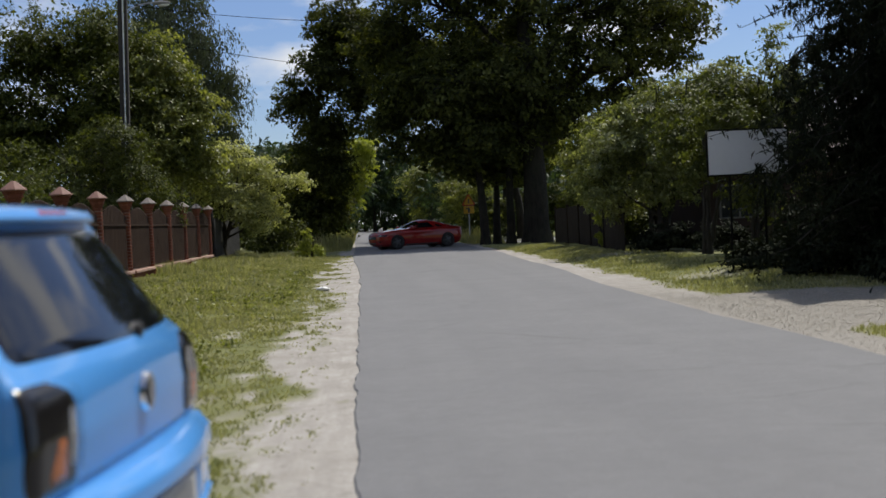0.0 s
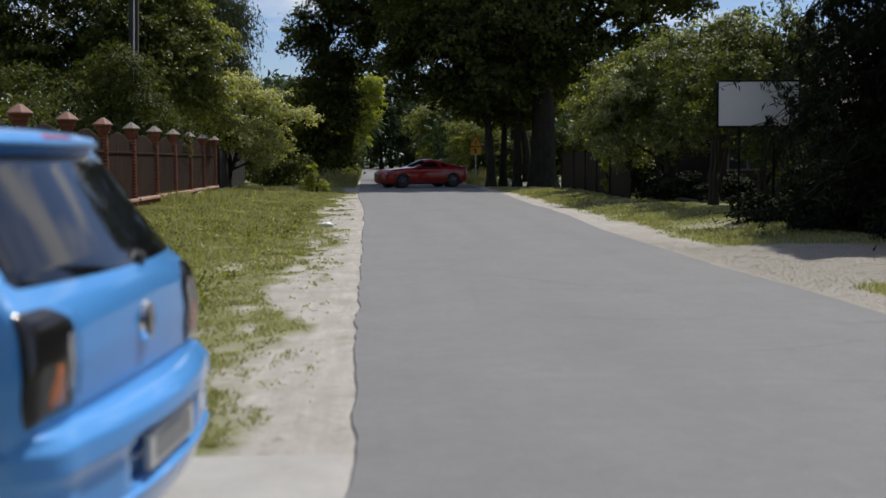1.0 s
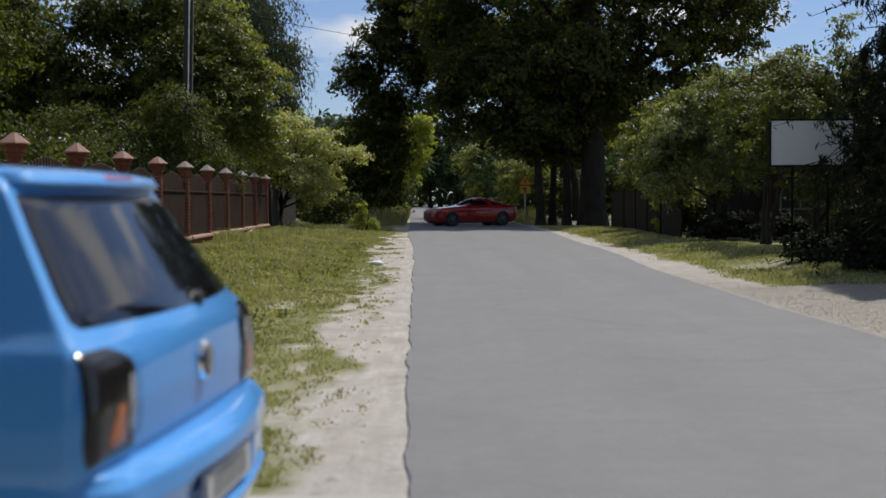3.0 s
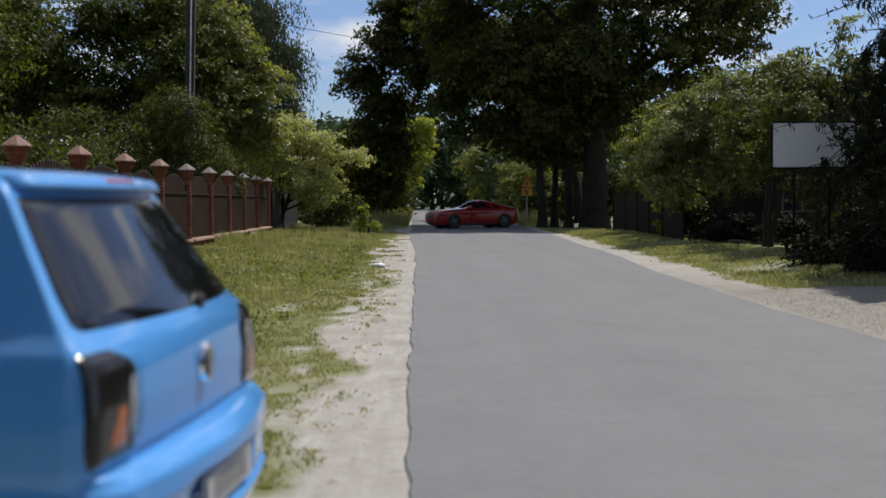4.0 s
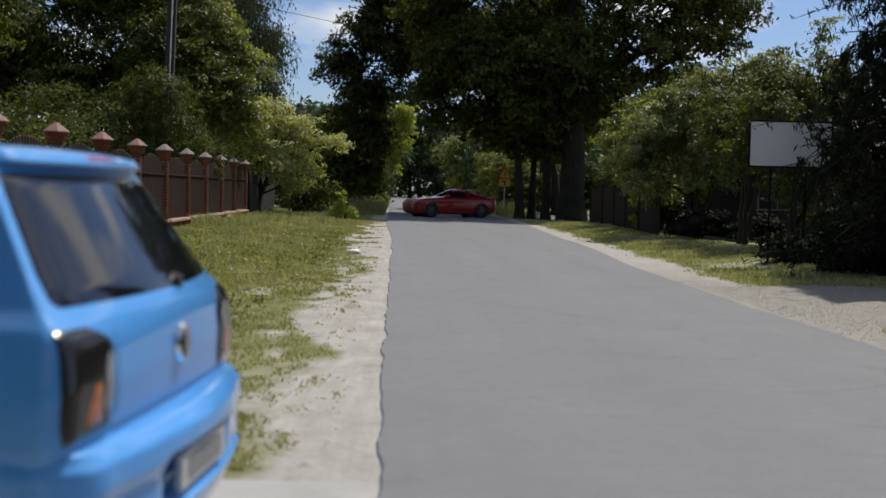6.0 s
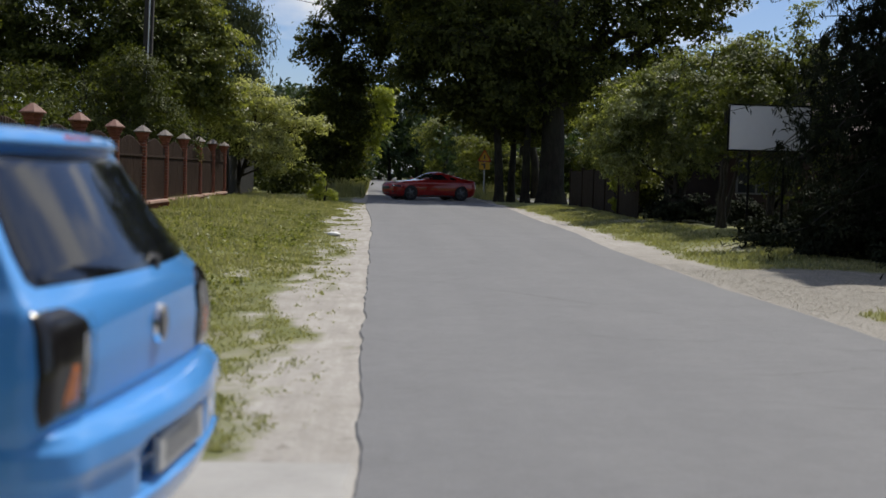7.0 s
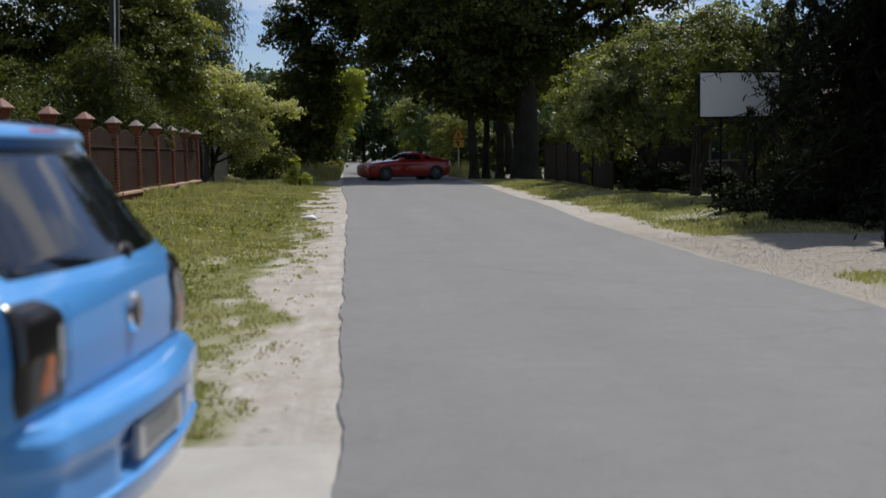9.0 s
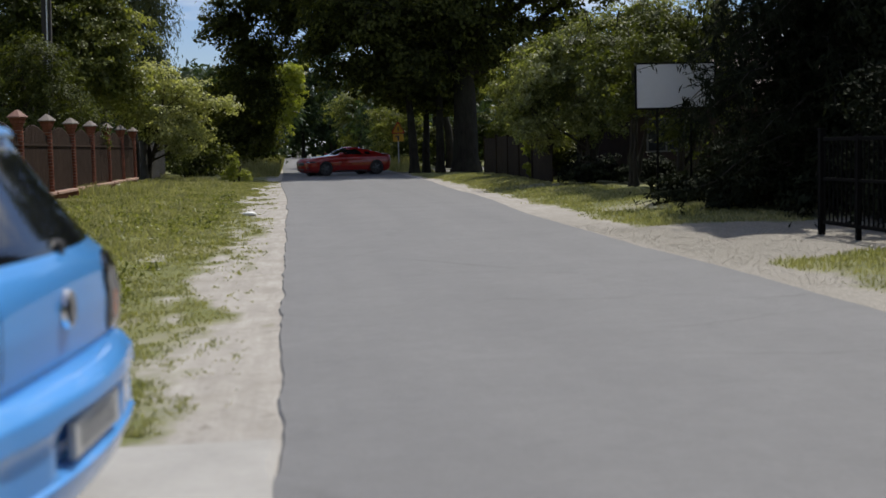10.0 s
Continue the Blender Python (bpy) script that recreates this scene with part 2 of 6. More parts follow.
M_ASPHALT, M_SOIL = asphalt(), soil()
M_CONCRETE = plain("driveway_concrete", (0.335, 0.322, 0.30), 0.9, scale=1.6, vary=0.16, bump=0.4, world=True)
M_BRICK = brick_material("red_brick", (0.15, 0.052, 0.030), (0.24, 0.085, 0.05))
M_MORTAR = plain("mortar", (0.30, 0.26, 0.22), 0.95, bump=0.4)
M_CAP_RED = plain("red_cap_tile", (0.21, 0.105, 0.078), 0.75, scale=4, vary=0.22, bump=0.3)
M_CAP_GREY = plain("weathered_cap_tile", (0.20, 0.17, 0.15), 0.85, scale=4, vary=0.25, bump=0.4)
M_PLINTH = plain("plinth_coping", (0.40, 0.25, 0.19), 0.9, scale=2.0, vary=0.2, bump=0.4, world=True)
M_BROWN_WOOD = plank_material("brown_stained_boards", (0.026, 0.015, 0.010), (0.055, 0.033, 0.022))
M_GREY_WOOD = plank_material("grey_weathered_boards", (0.030, 0.030, 0.028), (0.080, 0.077, 0.072))
# Brown boards with the tree shade put into their colour.
M_DARK_WOOD = plank_material("shade_darkened_boards", (0.015, 0.011, 0.008), (0.034, 0.025, 0.017))
M_IRON = plain("dark_iron", (0.007, 0.007, 0.007), 0.9, 0.0, bump=0.1, spec=0.06)
M_GALV = plain("dull_steel", (0.30, 0.31, 0.32), 0.5, 0.8, bump=0.1)
M_POLE = plain("pole_concrete", (0.20, 0.195, 0.185), 0.9, scale=2.5, bump=0.4)
M_POLE_DARK = plain("tarred_pole", (0.035, 0.031, 0.028), 0.9, scale=2.5, bump=0.5)
M_BOARD = plain("white_board_sheet", (0.74, 0.75, 0.77), 0.45, scale=0.9, vary=0.05, bump=0.02)
M_BLUE = car_paint("sky_blue_paint", (0.082, 0.322, 0.75), (0.18, 0.44, 0.86))
M_RED = car_paint("bright_red_paint", (0.21, 0.006, 0.005), (0.28, 0.014, 0.010))
M_BLACK_PLASTIC = plain("black_plastic", (0.018, 0.018, 0.02), 0.5, bump=0.15)
M_RUBBER = plain("tyre_rubber", (0.016, 0.016, 0.017), 0.8, bump=0.3)
M_ALLOY = plain("alloy_rim", (0.42, 0.43, 0.45), 0.3, 0.9, bump=0.0)
M_DARK_ALLOY = plain("dark_alloy_rim", (0.10, 0.105, 0.115), 0.35, 0.9, bump=0.0)
M_CHROME = plain("chrome", (0.75, 0.76, 0.78), 0.12, 1.0, vary=0.03, bump=0.0)
M_PLATE = plain("number_plate_sheet", (0.50, 0.495, 0.48), 0.5, scale=9.0, vary=0.2, bump=0.02)
M_PLATE_BARS = plain("faded_print", (0.27, 0.27, 0.27), 0.6, bump=0.0)
M_BARS = plain("dark_print", (0.06, 0.06, 0.07), 0.6, bump=0.0)
M_TINT = plain("tinted_car_glass", (0.008, 0.009, 0.011), 0.04, 0.0, coat=0.25, vary=0.05, bump=0.0, spec=0.5)
M_SMOKE = plain("smoked_lamp_lens", (0.014, 0.013, 0.013), 0.16, 0.0, coat=0.35, bump=0.0, spec=0.35)
M_AMBER = plain("amber_lens", (0.42, 0.12, 0.025), 0.25, coat=0.5, bump=0.0)
M_REDLENS = plain("red_lens", (0.42, 0.04, 0.035), 0.2, coat=0.8, bump=0.0)
M_SILVERLENS = plain("silver_reflector", (0.55, 0.54, 0.53), 0.3, 0.6, scale=18.0, vary=0.5, bump=0.0)
M_SIGN_YELLOW = plain("yellow_sign_sheet", (0.62, 0.36, 0.03), 0.5, bump=0.02)
M_SIGN_RED = plain("red_sign_border", (0.45, 0.03, 0.02), 0.5, bump=0.02)
M_LITTER = plain("white_plastic_bag", (0.72, 0.72, 0.70), 0.5, scale=14, bump=0.3)
# Brown render darkened further: the wall's shade is put into its colour.
M_HOUSE = plain("shaded_brown_render", (0.034, 0.023, 0.019), 0.9, scale=1.2, vary=0.25, bump=0.4, spec=0.15)
M_ROOF = plain("dark_roof_tiles", (0.07, 0.045, 0.04), 0.8, scale=3.0, bump=0.5)
M_WHITE_FRAME = plain("white_window_frame", (0.70, 0.70, 0.68), 0.5, bump=0.02)
# White frame darkened to grey, the garden's shade put into its colour.
M_SHADED_FRAME = plain("shaded_window_frame", (0.10, 0.098, 0.094), 0.6, bump=0.02)
M_PANE = plain("window_pane", (0.02, 0.022, 0.025), 0.06, coat=0.2, bump=0.0, spec=0.5)
M_WIRE = plain("black_cable", (0.008, 0.008, 0.008), 1.0, bump=0.0, spec=0.0)
M_STONE = plain("gravel_stone", (0.42, 0.39, 0.33), 0.9, scale=9, vary=0.25, bump=0.4, world=True)

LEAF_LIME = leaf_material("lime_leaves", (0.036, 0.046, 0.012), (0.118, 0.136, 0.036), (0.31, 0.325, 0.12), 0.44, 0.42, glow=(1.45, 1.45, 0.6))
# Shaded copy of the lime leaves: the shade is in the colour.
LEAF_SHADE_TONED = leaf_material("shade_darkened_leaves", (0.014, 0.020, 0.005), (0.040, 0.052, 0.011), (0.15, 0.165, 0.04), 0.34, 0.5, 0.12, glow=(1.5, 1.55, 0.5))
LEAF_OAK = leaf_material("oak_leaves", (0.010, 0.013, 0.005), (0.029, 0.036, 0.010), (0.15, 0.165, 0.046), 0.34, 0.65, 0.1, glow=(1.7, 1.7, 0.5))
LEAF_BRIGHT = leaf_material("bright_leaves", (0.085, 0.098, 0.034), (0.275, 0.292, 0.125), (0.52, 0.52, 0.29), 0.48, 0.45, glow=(1.4, 1.4, 0.62))
LEAF_YELLOW = leaf_material("yellow_green_leaves", (0.13, 0.16, 0.025), (0.27, 0.30, 0.05), (0.42, 0.44, 0.10), 0.45, glow=(1.25, 1.3, 0.5))
LEAF_GREY = leaf_material("grey_green_leaves", (0.034, 0.044, 0.014), (0.106, 0.124, 0.043), (0.33, 0.35, 0.18), 0.45, 0.45, 0.25, glow=(1.6, 1.6, 0.6))
LEAF_BIRCH = leaf_material("birch_leaves", (0.034, 0.043, 0.022), (0.066, 0.080, 0.042), (0.115, 0.132, 0.075), 0.28)
LEAF_SHRUB = leaf_material("shrub_leaves", (0.022, 0.029, 0.009), (0.058, 0.069, 0.020), (0.14, 0.155, 0.052), 0.32, 0.55, 0.1, glow=(1.4, 1.45, 0.5))
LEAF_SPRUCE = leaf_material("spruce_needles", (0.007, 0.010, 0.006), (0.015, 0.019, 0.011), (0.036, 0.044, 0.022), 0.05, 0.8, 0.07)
LEAF_BLUE = leaf_material("blue_spruce_needles", (0.03, 0.042, 0.045), (0.06, 0.08, 0.085), (0.11, 0.135, 0.14), 0.1, 0.7, 0.1)
LEAF_FAR = leaf_material("far_wood_leaves", (0.015, 0.028, 0.012), (0.032, 0.052, 0.02), (0.07, 0.10, 0.035), 0.25)
BLADE = leaf_material("grass_blades", (0.14, 0.15, 0.06), (0.28, 0.28, 0.135), (0.50, 0.465, 0.31), 0.34, 0.6)
BLADE_DRY = leaf_material("tall_dry_grass", (0.14, 0.15, 0.05), (0.24, 0.235, 0.10), (0.36, 0.33, 0.18), 0.3, 0.6)
# Bark this dark also holds the junction's tree shade in its colour.
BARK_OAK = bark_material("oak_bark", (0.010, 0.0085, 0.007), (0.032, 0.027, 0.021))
BARK_GREY = bark_material("grey_bark", (0.022, 0.019, 0.015), (0.065, 0.056, 0.046))


# ---- ground ----
def smooth01(a, b, v):
    s = np.clip((v - a) / (b - a), 0, 1)
    return s * s * (3 - 2 * s)


def ground_z(x, y):
    """The verge rises to the brick fence on the left and a little on the right; driveway and road stay level."""
    x, y = np.asarray(x, float), np.asarray(y, float)
    left = 0.24 * smooth01(-1.4, -5.0, x) * smooth01(6.0, 13.0, y) * (1 - smooth01(44, 53, y))
    right = 0.16 * smooth01(5.6, 7.6, x) * smooth01(16.0, 24.0, y) * (1 - smooth01(46, 56, y))
    lump = 0.025 * np.sin(x * 2.3 + 0.7 * y) * np.sin(y * 1.1 - 0.6 * x) + 0.015 * np.sin(x * 5.1 + 1.3) * np.sin(y * 4.3)
    lump = lump * (smooth01(0.25, 1.2, -x) + smooth01(4.6, 5.6, x)) * smooth01(5.4, 7, y)
    return left + right + lump - 0.012


def lattice(x, y, seed):
    """Smooth value noise on a unit lattice, from -1 to 1."""
    x, y = np.asarray(x, float), np.asarray(y, float)
    xi, yi = np.floor(x), np.floor(y)
    u, v = x - xi, y - yi
    u, v = u * u * (3 - 2 * u), v * v * (3 - 2 * v)

    def corner(a, b):
        q = np.sin(a * 127.1 + b * 311.7 + seed * 74.7) * 43758.5453
        return 2 * (q - np.floor(q)) - 1
    low = corner(xi, yi) * (1 - u) + corner(xi + 1, yi) * u
    return low * (1 - v) + (corner(xi, yi + 1) * (1 - u) + corner(xi + 1, yi + 1) * u) * v


def layered(x, y, seed):
    return 0.56 * lattice(x, y, seed) + 0.29 * lattice(x * 2.1, y * 2.1, seed + 3) + 0.15 * lattice(x * 4.3, y * 4.3, seed + 7)


def gravel_cover(x, y):
    """Stony entrance between the road and the gate."""
    x, y = np.asarray(x, float), np.asarray(y, float)
    wob = 0.5 * layered(x * 0.8, y * 0.8, 21)
    entrance = smooth01(4.2, 4.6, x) * smooth01(11.2, 12.2, y - 0.55 * (x - 5.4) + wob) * (1 - smooth01(17.0, 18.4, y + wob))
    return np.maximum(entrance, 0.75 * smooth01(3.9, 4.1, x) * (1 - smooth01(5.0, 5.6, x + wob)) * (1 - smooth01(16, 26, y)))


def turf_cover(x, y):
    """How thickly grass stands: none on the trodden sand beside the road, worn patches, then close turf."""
    x, y = np.asarray(x, float), np.asarray(y, float)
    patch = 0.7 * layered(x * 2.4 + 3.1, y * 0.75, 5) + 0.5 * layered(x * 6.1, y * 2.0, 6)
    large = layered(x * 0.45, y * 0.33 + 9.0, 8)
    dl = -0.1 - x - 0.12 * smooth01(22, 34, y)
    left = smooth01(0.22, 1.25, dl + 0.95 * patch + 0.10 * (1 - smooth01(7, 10, y)) + 0.25 * smooth01(14, 20, y) * (1 - smooth01(22, 26, y)))
    worn = smooth01(0.10, 0.45, layered(x * 2.2 + 7.7, y * 0.62, 13)) * (1 - smooth01(1.0, 2.8, dl)) * (1 - smooth01(14, 22, y))
    left = left * (1 - 0.8 * worn) * (1 - 0.35 * smooth01(0.2, 0.6, large))
    dr = x - 4.3 - 0.5 * smooth01(18, 32, y) - 0.35 * smooth01(32, 48, y)
    right = smooth01(0.30, 1.0, dr - 0.25 * (1 - smooth01(20, 30, y)) * smooth01(13, 16, y) + 0.5 * patch) * (1 - 0.4 * smooth01(0.1, 0.5, large))
    right = right * (1 - np.maximum(0, gravel_cover(x, y) - 0.75) * 4)
    return np.maximum(np.where(x < 2, left, 0), np.where(x >= 2, right, 0))


def axis(lo, hi, step, reach, grow=1.35):
    mid = list(np.arange(lo, hi + step / 2, step))
    out, s, a, b = [], step, lo, hi
    pre, post = [], []
    while a > -reach:
        s *= grow
        a -= s
        pre.append(a)
    s = step
    while b < reach:
        s *= grow
        b += s
        post.append(b)
    return np.array(pre[::-1] + mid + post)


gx, gy = axis(-6.0, 8.6, 0.15, 1600), axis(4.6, 50.0, 0.22, 1800)
GX, GY = np.meshgrid(gx, gy)
gv = np.stack([GX, GY, ground_z(GX, GY)], -1).reshape(-1, 3)
gi = np.arange(len(gv)).reshape(len(gy), len(gx))
gf = np.stack([gi[:-1, :-1], gi[:-1, 1:], gi[1:, 1:], gi[1:, :-1]], -1).reshape(-1, 4)
ground = fast_mesh("ground", gv, gf, M_SOIL, smooth=True)
for attr_name, values in (("turf", turf_cover(gv[:, 0], gv[:, 1])), ("gravel", gravel_cover(gv[:, 0], gv[:, 1]))):
    ground.data.attributes.new(attr_name, "FLOAT", "POINT").data.foreach_set("value", values.astype(np.float32))
tagged(ground, "pale sandy roadside ground with worn patchy grass", "ground", kind="structure")


def rough(y, seed, scale):
    """An uneven edge: smooth noise along y."""
    return np.array([noise.noise(Vector((float(v) * scale, seed, 0.3))) for v in np.atleast_1d(y)])


def road_left(y):
    return (-0.07 + 0.045 * rough(y, 1.0, 0.35) + 0.028 * rough(y, 5.0, 0.9) + 0.022 * rough(y, 9.0, 2.6) + 0.010 * rough(y, 4.0, 6.0) - 0.3 * smooth01(30, 48, y)
            - 0.3 * smooth01(60, 110, y))


def road_right(y):
    return (4.26 + 0.55 * smooth01(18, 32, y) + 0.45 * smooth01(32, 48, y) + 0.06 * rough(y, 2.0, 0.4) + 0.03 * rough(y, 6.0, 1.5)
            + 0.01 * rough(y, 8.0, 2.9))


def slab(name, lefts, rights, ys, top, material, cols=10, drop=0.03):
    """A thin paved strip with a crumbled edge, running along y."""
    v, f = [], []
    for y, a, b in zip(ys, lefts, rights):
        for c in range(cols + 1):
            s = c / cols
            v.append((a + (b - a) * s, y, top))
        v.append((a - 0.025, y, top - drop))
        v.append((b + 0.05, y, top - drop))
    w = cols + 3
    for r in range(len(ys) - 1):
        o = r * w
        for c in range(cols):
            f.append((o + c, o + c + 1, o + w + c + 1, o + w + c))
        f.append((o + cols + 1, o, o + w, o + w + cols + 1))
        f.append((o + cols, o + cols + 2, o + w + cols + 2, o + w + cols))
    return link_mesh(name, v, f, material)


ry = np.concatenate([np.arange(-30, 0, 1.0), np.arange(0, 60, 0.08), np.arange(60, 110, 1.0), np.arange(110, 420, 10.0)])
road = slab("road", road_left(ry), road_right(ry), ry, 0.004, M_ASPHALT)
tagged(road, "worn grey asphalt road with crumbled sandy edges", "road", kind="structure")
side_x = np.arange(5.1, 60, 1.0)
side_road = link_mesh("side_road", [(x, y, 0.002) for x in side_x for y in (60.5, 62.5, 65, 67.5, 69.5)],
                      [(i * 5 + j, i * 5 + j + 5, i * 5 + j + 6, i * 5 + j + 1) for i in range(len(side_x) - 1) for j in range(4)], M_ASPHALT)
tagged(side_road, "grey asphalt side road in tree shade", "road", kind="structure")
# concrete driveway apron beside the road, where the blue car stands
dy = np.arange(0.6, 5.21, 0.12)
driveway = slab("driveway", np.full(len(dy), -5.2), -0.10 + 0.10 * smooth01(4.2, 3.4, dy) + 0.012 * np.sin(dy * 9), dy + 0.0, 0.008, M_CONCRETE, cols=8)
tagged(driveway, "pale concrete driveway apron beside the asphalt", "driveway", kind="structure")


# ---- brick fence on the left ----
FENCE_X, POST_Y0, POST_STEP = -5.47, 16.3, 2.975


def brick_post(y, red_cap):
    """A slim round-cornered brick pillar of stacked courses with a flared head and a pointed cap."""
    z0 = 0.40
    post = thing("brick_pillar", Matrix.Translation((FENCE_X, y, z0)), "slim red brick fence pillar with a "
                 + ("terracotta" if red_cap else "weathered grey") + " pyramid cap", "pillar", "brick fence pillars")
    part("core", cyl_bm((0, 0, -0.1), (0, 0, 1.56), 0.078, sides=12), M_MORTAR, post)
    return post


def oct_ring(r, z0, z1, bev=0.008):
    bm = bmesh.new()
    cyl_bm((0, 0, z0), (0, 0, z1), r, sides=12, bm=bm)
    return bm


course_mesh = bpy.data.meshes.new("brick")
cb = oct_ring(0.10, 0.0, 0.064)
bmesh.ops.bevel(cb, geom=[e for e in cb.edges if abs(e.verts[0].co.z - e.verts[1].co.z) < 1e-4], offset=0.006, segments=1, affect="EDGES")
cb.to_mesh(course_mesh)
cb.free()
course_mesh.materials.append(M_BRICK)


def head_mesh(material):
    bm = bmesh.new()
    prof = [(0.10, 1.50), (0.12, 1.53), (0.12, 1.565), (0.148, 1.58), (0.148, 1.635), (0.172, 1.65), (0.172, 1.685)]
    rings = []
    for r, z in prof:
        rings.append([bm.verts.new((r * math.cos(math.tau * (k + 0.5) / 8), r * math.sin(math.tau * (k + 0.5) / 8), z)) for k in range(8)])
    for a, b in zip(rings, rings[1:]):
        for k in range(8):
            bm.faces.new((a[k], a[(k + 1) % 8], b[(k + 1) % 8], b[k]))
    bm.faces.new(rings[0][::-1])
    bm.faces.new(rings[-1])
    return bm


def cap_bm():
    bm = bmesh.new()
    prof = [(0.205, 1.686), (0.215, 1.70), (0.205, 1.715), (0.11, 1.79), (0.03, 1.85)]
    rings = [[bm.verts.new((r * math.cos(math.tau * (k + 0.5) / 8), r * math.sin(math.tau * (k + 0.5) / 8), z)) for k in range(8)] for r, z in prof]
    for a, b in zip(rings, rings[1:]):
        for k in range(8):
            bm.faces.new((a[k], a[(k + 1) % 8], b[(k + 1) % 8], b[k]))
    bm.faces.new(rings[0][::-1])
    bm.faces.new(rings[-1])
    return bm


fence_posts = []
for i in range(-2, 10):
    py = POST_Y0 + POST_STEP * i
    p = brick_post(py, i < 4)
    for c in range(20):
        br = new("brick", course_mesh)
        br.parent = p
        br.location = (0, 0, c * 0.0755)
        br.rotation_euler = (0, 0, radians(15 * (c % 2)))
    part("head", head_mesh(None), M_BRICK, p)
    part("cap", cap_bm(), M_CAP_RED if i < 4 else M_CAP_GREY, p, "terracotta pyramid cap" if i < 4 else "weathered grey pyramid cap")
    fence_posts.append(p)


def fence_panel(y0, y1, i):
    """Tall close boards with an arched top edge between two pillars, on a rail and a coped plinth."""
    z0 = 0.40
    t = thing("boarded_fence", Matrix.Translation((FENCE_X, (y0 + y1) / 2, z0)), "dark brown close-boarded fence with an arched top between brick pillars", "fence", "brick fence panels")
    half = (y1 - y0) / 2 - 0.105
    n = 20
    w = 2 * half / n
    for k in range(n):
        yc = -half + w * (k + 0.5)
        top = 1.36 + 0.22 * math.cos(yc / half * math.pi / 2) ** 1.2
        bm = box_bm(-0.012, 0.012, yc - w * 0.36, yc + w * 0.36, 0.10, top, 0.0)
        for v in bm.verts:
            if v.co.z > 1:
                v.co.z -= 0.02 if v.co.x > 0 else 0.0
        part("board", bm, M_BROWN_WOOD, t)
    part("backing", box_bm(-0.034, -0.016, -half, half, 0.10, 1.13, 0.002), M_BROWN_WOOD, t, "dark brown backing sheet")
    for z in (0.28, 1.18):
        part("rail", box_bm(-0.075, -0.036, -half, half, z, z + 0.07, 0.004) if z < 1 else box_bm(0.014, 0.04, -half, half, z - 0.06, z - 0.02, 0.004), M_BROWN_WOOD, t)
    return t


def plinth_piece(y0, y1):
    t = thing("brick_plinth", Matrix.Translation((FENCE_X, (y0 + y1) / 2, 0.0)), "low brick fence plinth with pale terracotta coping slabs", "plinth", "brick fence plinths")
    half = (y1 - y0) / 2 - 0.103
    part("wall", box_bm(-0.11, 0.11, -half, half, 0.12, 0.40, 0.006), M_BRICK, t)
    n = 4
    for k in range(n):
        a = -half + 2 * half * k / n
        part("coping", box_bm(-0.16, 0.17, a + 0.006, a + 2 * half / n - 0.006, 0.402, 0.47, 0.012), M_PLINTH, t)
    return t


for a, b in zip(fence_posts, fence_posts[1:]):
    fence_panel(a.location.y, b.location.y, 0)
    plinth_piece(a.location.y, b.location.y)

# grey board fence beyond the brick one
board_fence = thing("board_fence", Matrix.Translation((-5.35, 44.7, 0.18)), "weathered grey vertical board fence under overhanging branches", "fence")
rb = random.Random(5)
for k in range(30):
    yy = -0.9 + k * 0.29
    hgt = 1.55 + rb.uniform(-0.08, 0.08)
    bm = box_bm(-0.015 + rb.uniform(-0.01, 0.01), 0.015, yy - 0.11, yy + 0.11, -0.1, hgt, 0.0)
    part("board", bm, M_GREY_WOOD, board_fence)
for z in (0.4, 1.2):
    part("rail", box_bm(-0.07, -0.02, -0.9, 7.7, z, z + 0.08), M_GREY_WOOD, board_fence)
end_post = thing("gate_post", Matrix.Translation((-5.5, 44.0, 0.30)), "grey rounded weathered post at the end of the brick fence", "post")
part("shaft", box_bm(-0.10, 0.10, -0.10, 0.10, -0.1, 1.75, 0.05), M_GREY_WOOD, end_post)

# ---- utility pole and cables ----
pole = thing("utility_pole", Matrix.Translation((-7.36, 38.0, 0.1)) @ pose(0, 0, 0, 0, 1.6, 0), "twin concrete utility pole with a pale steel conduit", "pole")
part("shaft", box_bm(-0.15, -0.02, -0.09, 0.09, -0.3, 10.2, 0.015), M_POLE_DARK, pole)
part("shaft", box_bm(0.05, 0.13, -0.09, 0.09, -0.3, 10.2, 0.015), M_POLE_DARK, pole, "dark second shaft")
part("conduit", cyl_bm((0.015, -0.11, -0.3), (0.015, -0.11, 9.8), 0.022, sides=10), M_WHITE_FRAME, pole, "pale steel conduit")
for z in (2, 4, 6, 8):
    part("spacer", box_bm(-0.02, 0.05, -0.07, 0.07, z, z + 0.12, 0.01), M_POLE_DARK, pole)
part("crossarm", box_bm(-0.9, 0.9, -0.06, 0.06, 9.3, 9.42, 0.01), M_IRON, pole)
for x in (-0.75, 0.0, 0.75):
    part("insulator", cyl_bm((x, 0, 9.42), (x, 0, 9.62), 0.05, 0.03, 10), M_WHITE_FRAME, pole)

lamp = thing("street_lamp", Matrix.Translation((-7.2, 38.0, 7.95)), "pale street lamp head on a curved grey arm", "street lamp")
bm, prev = bmesh.new(), None
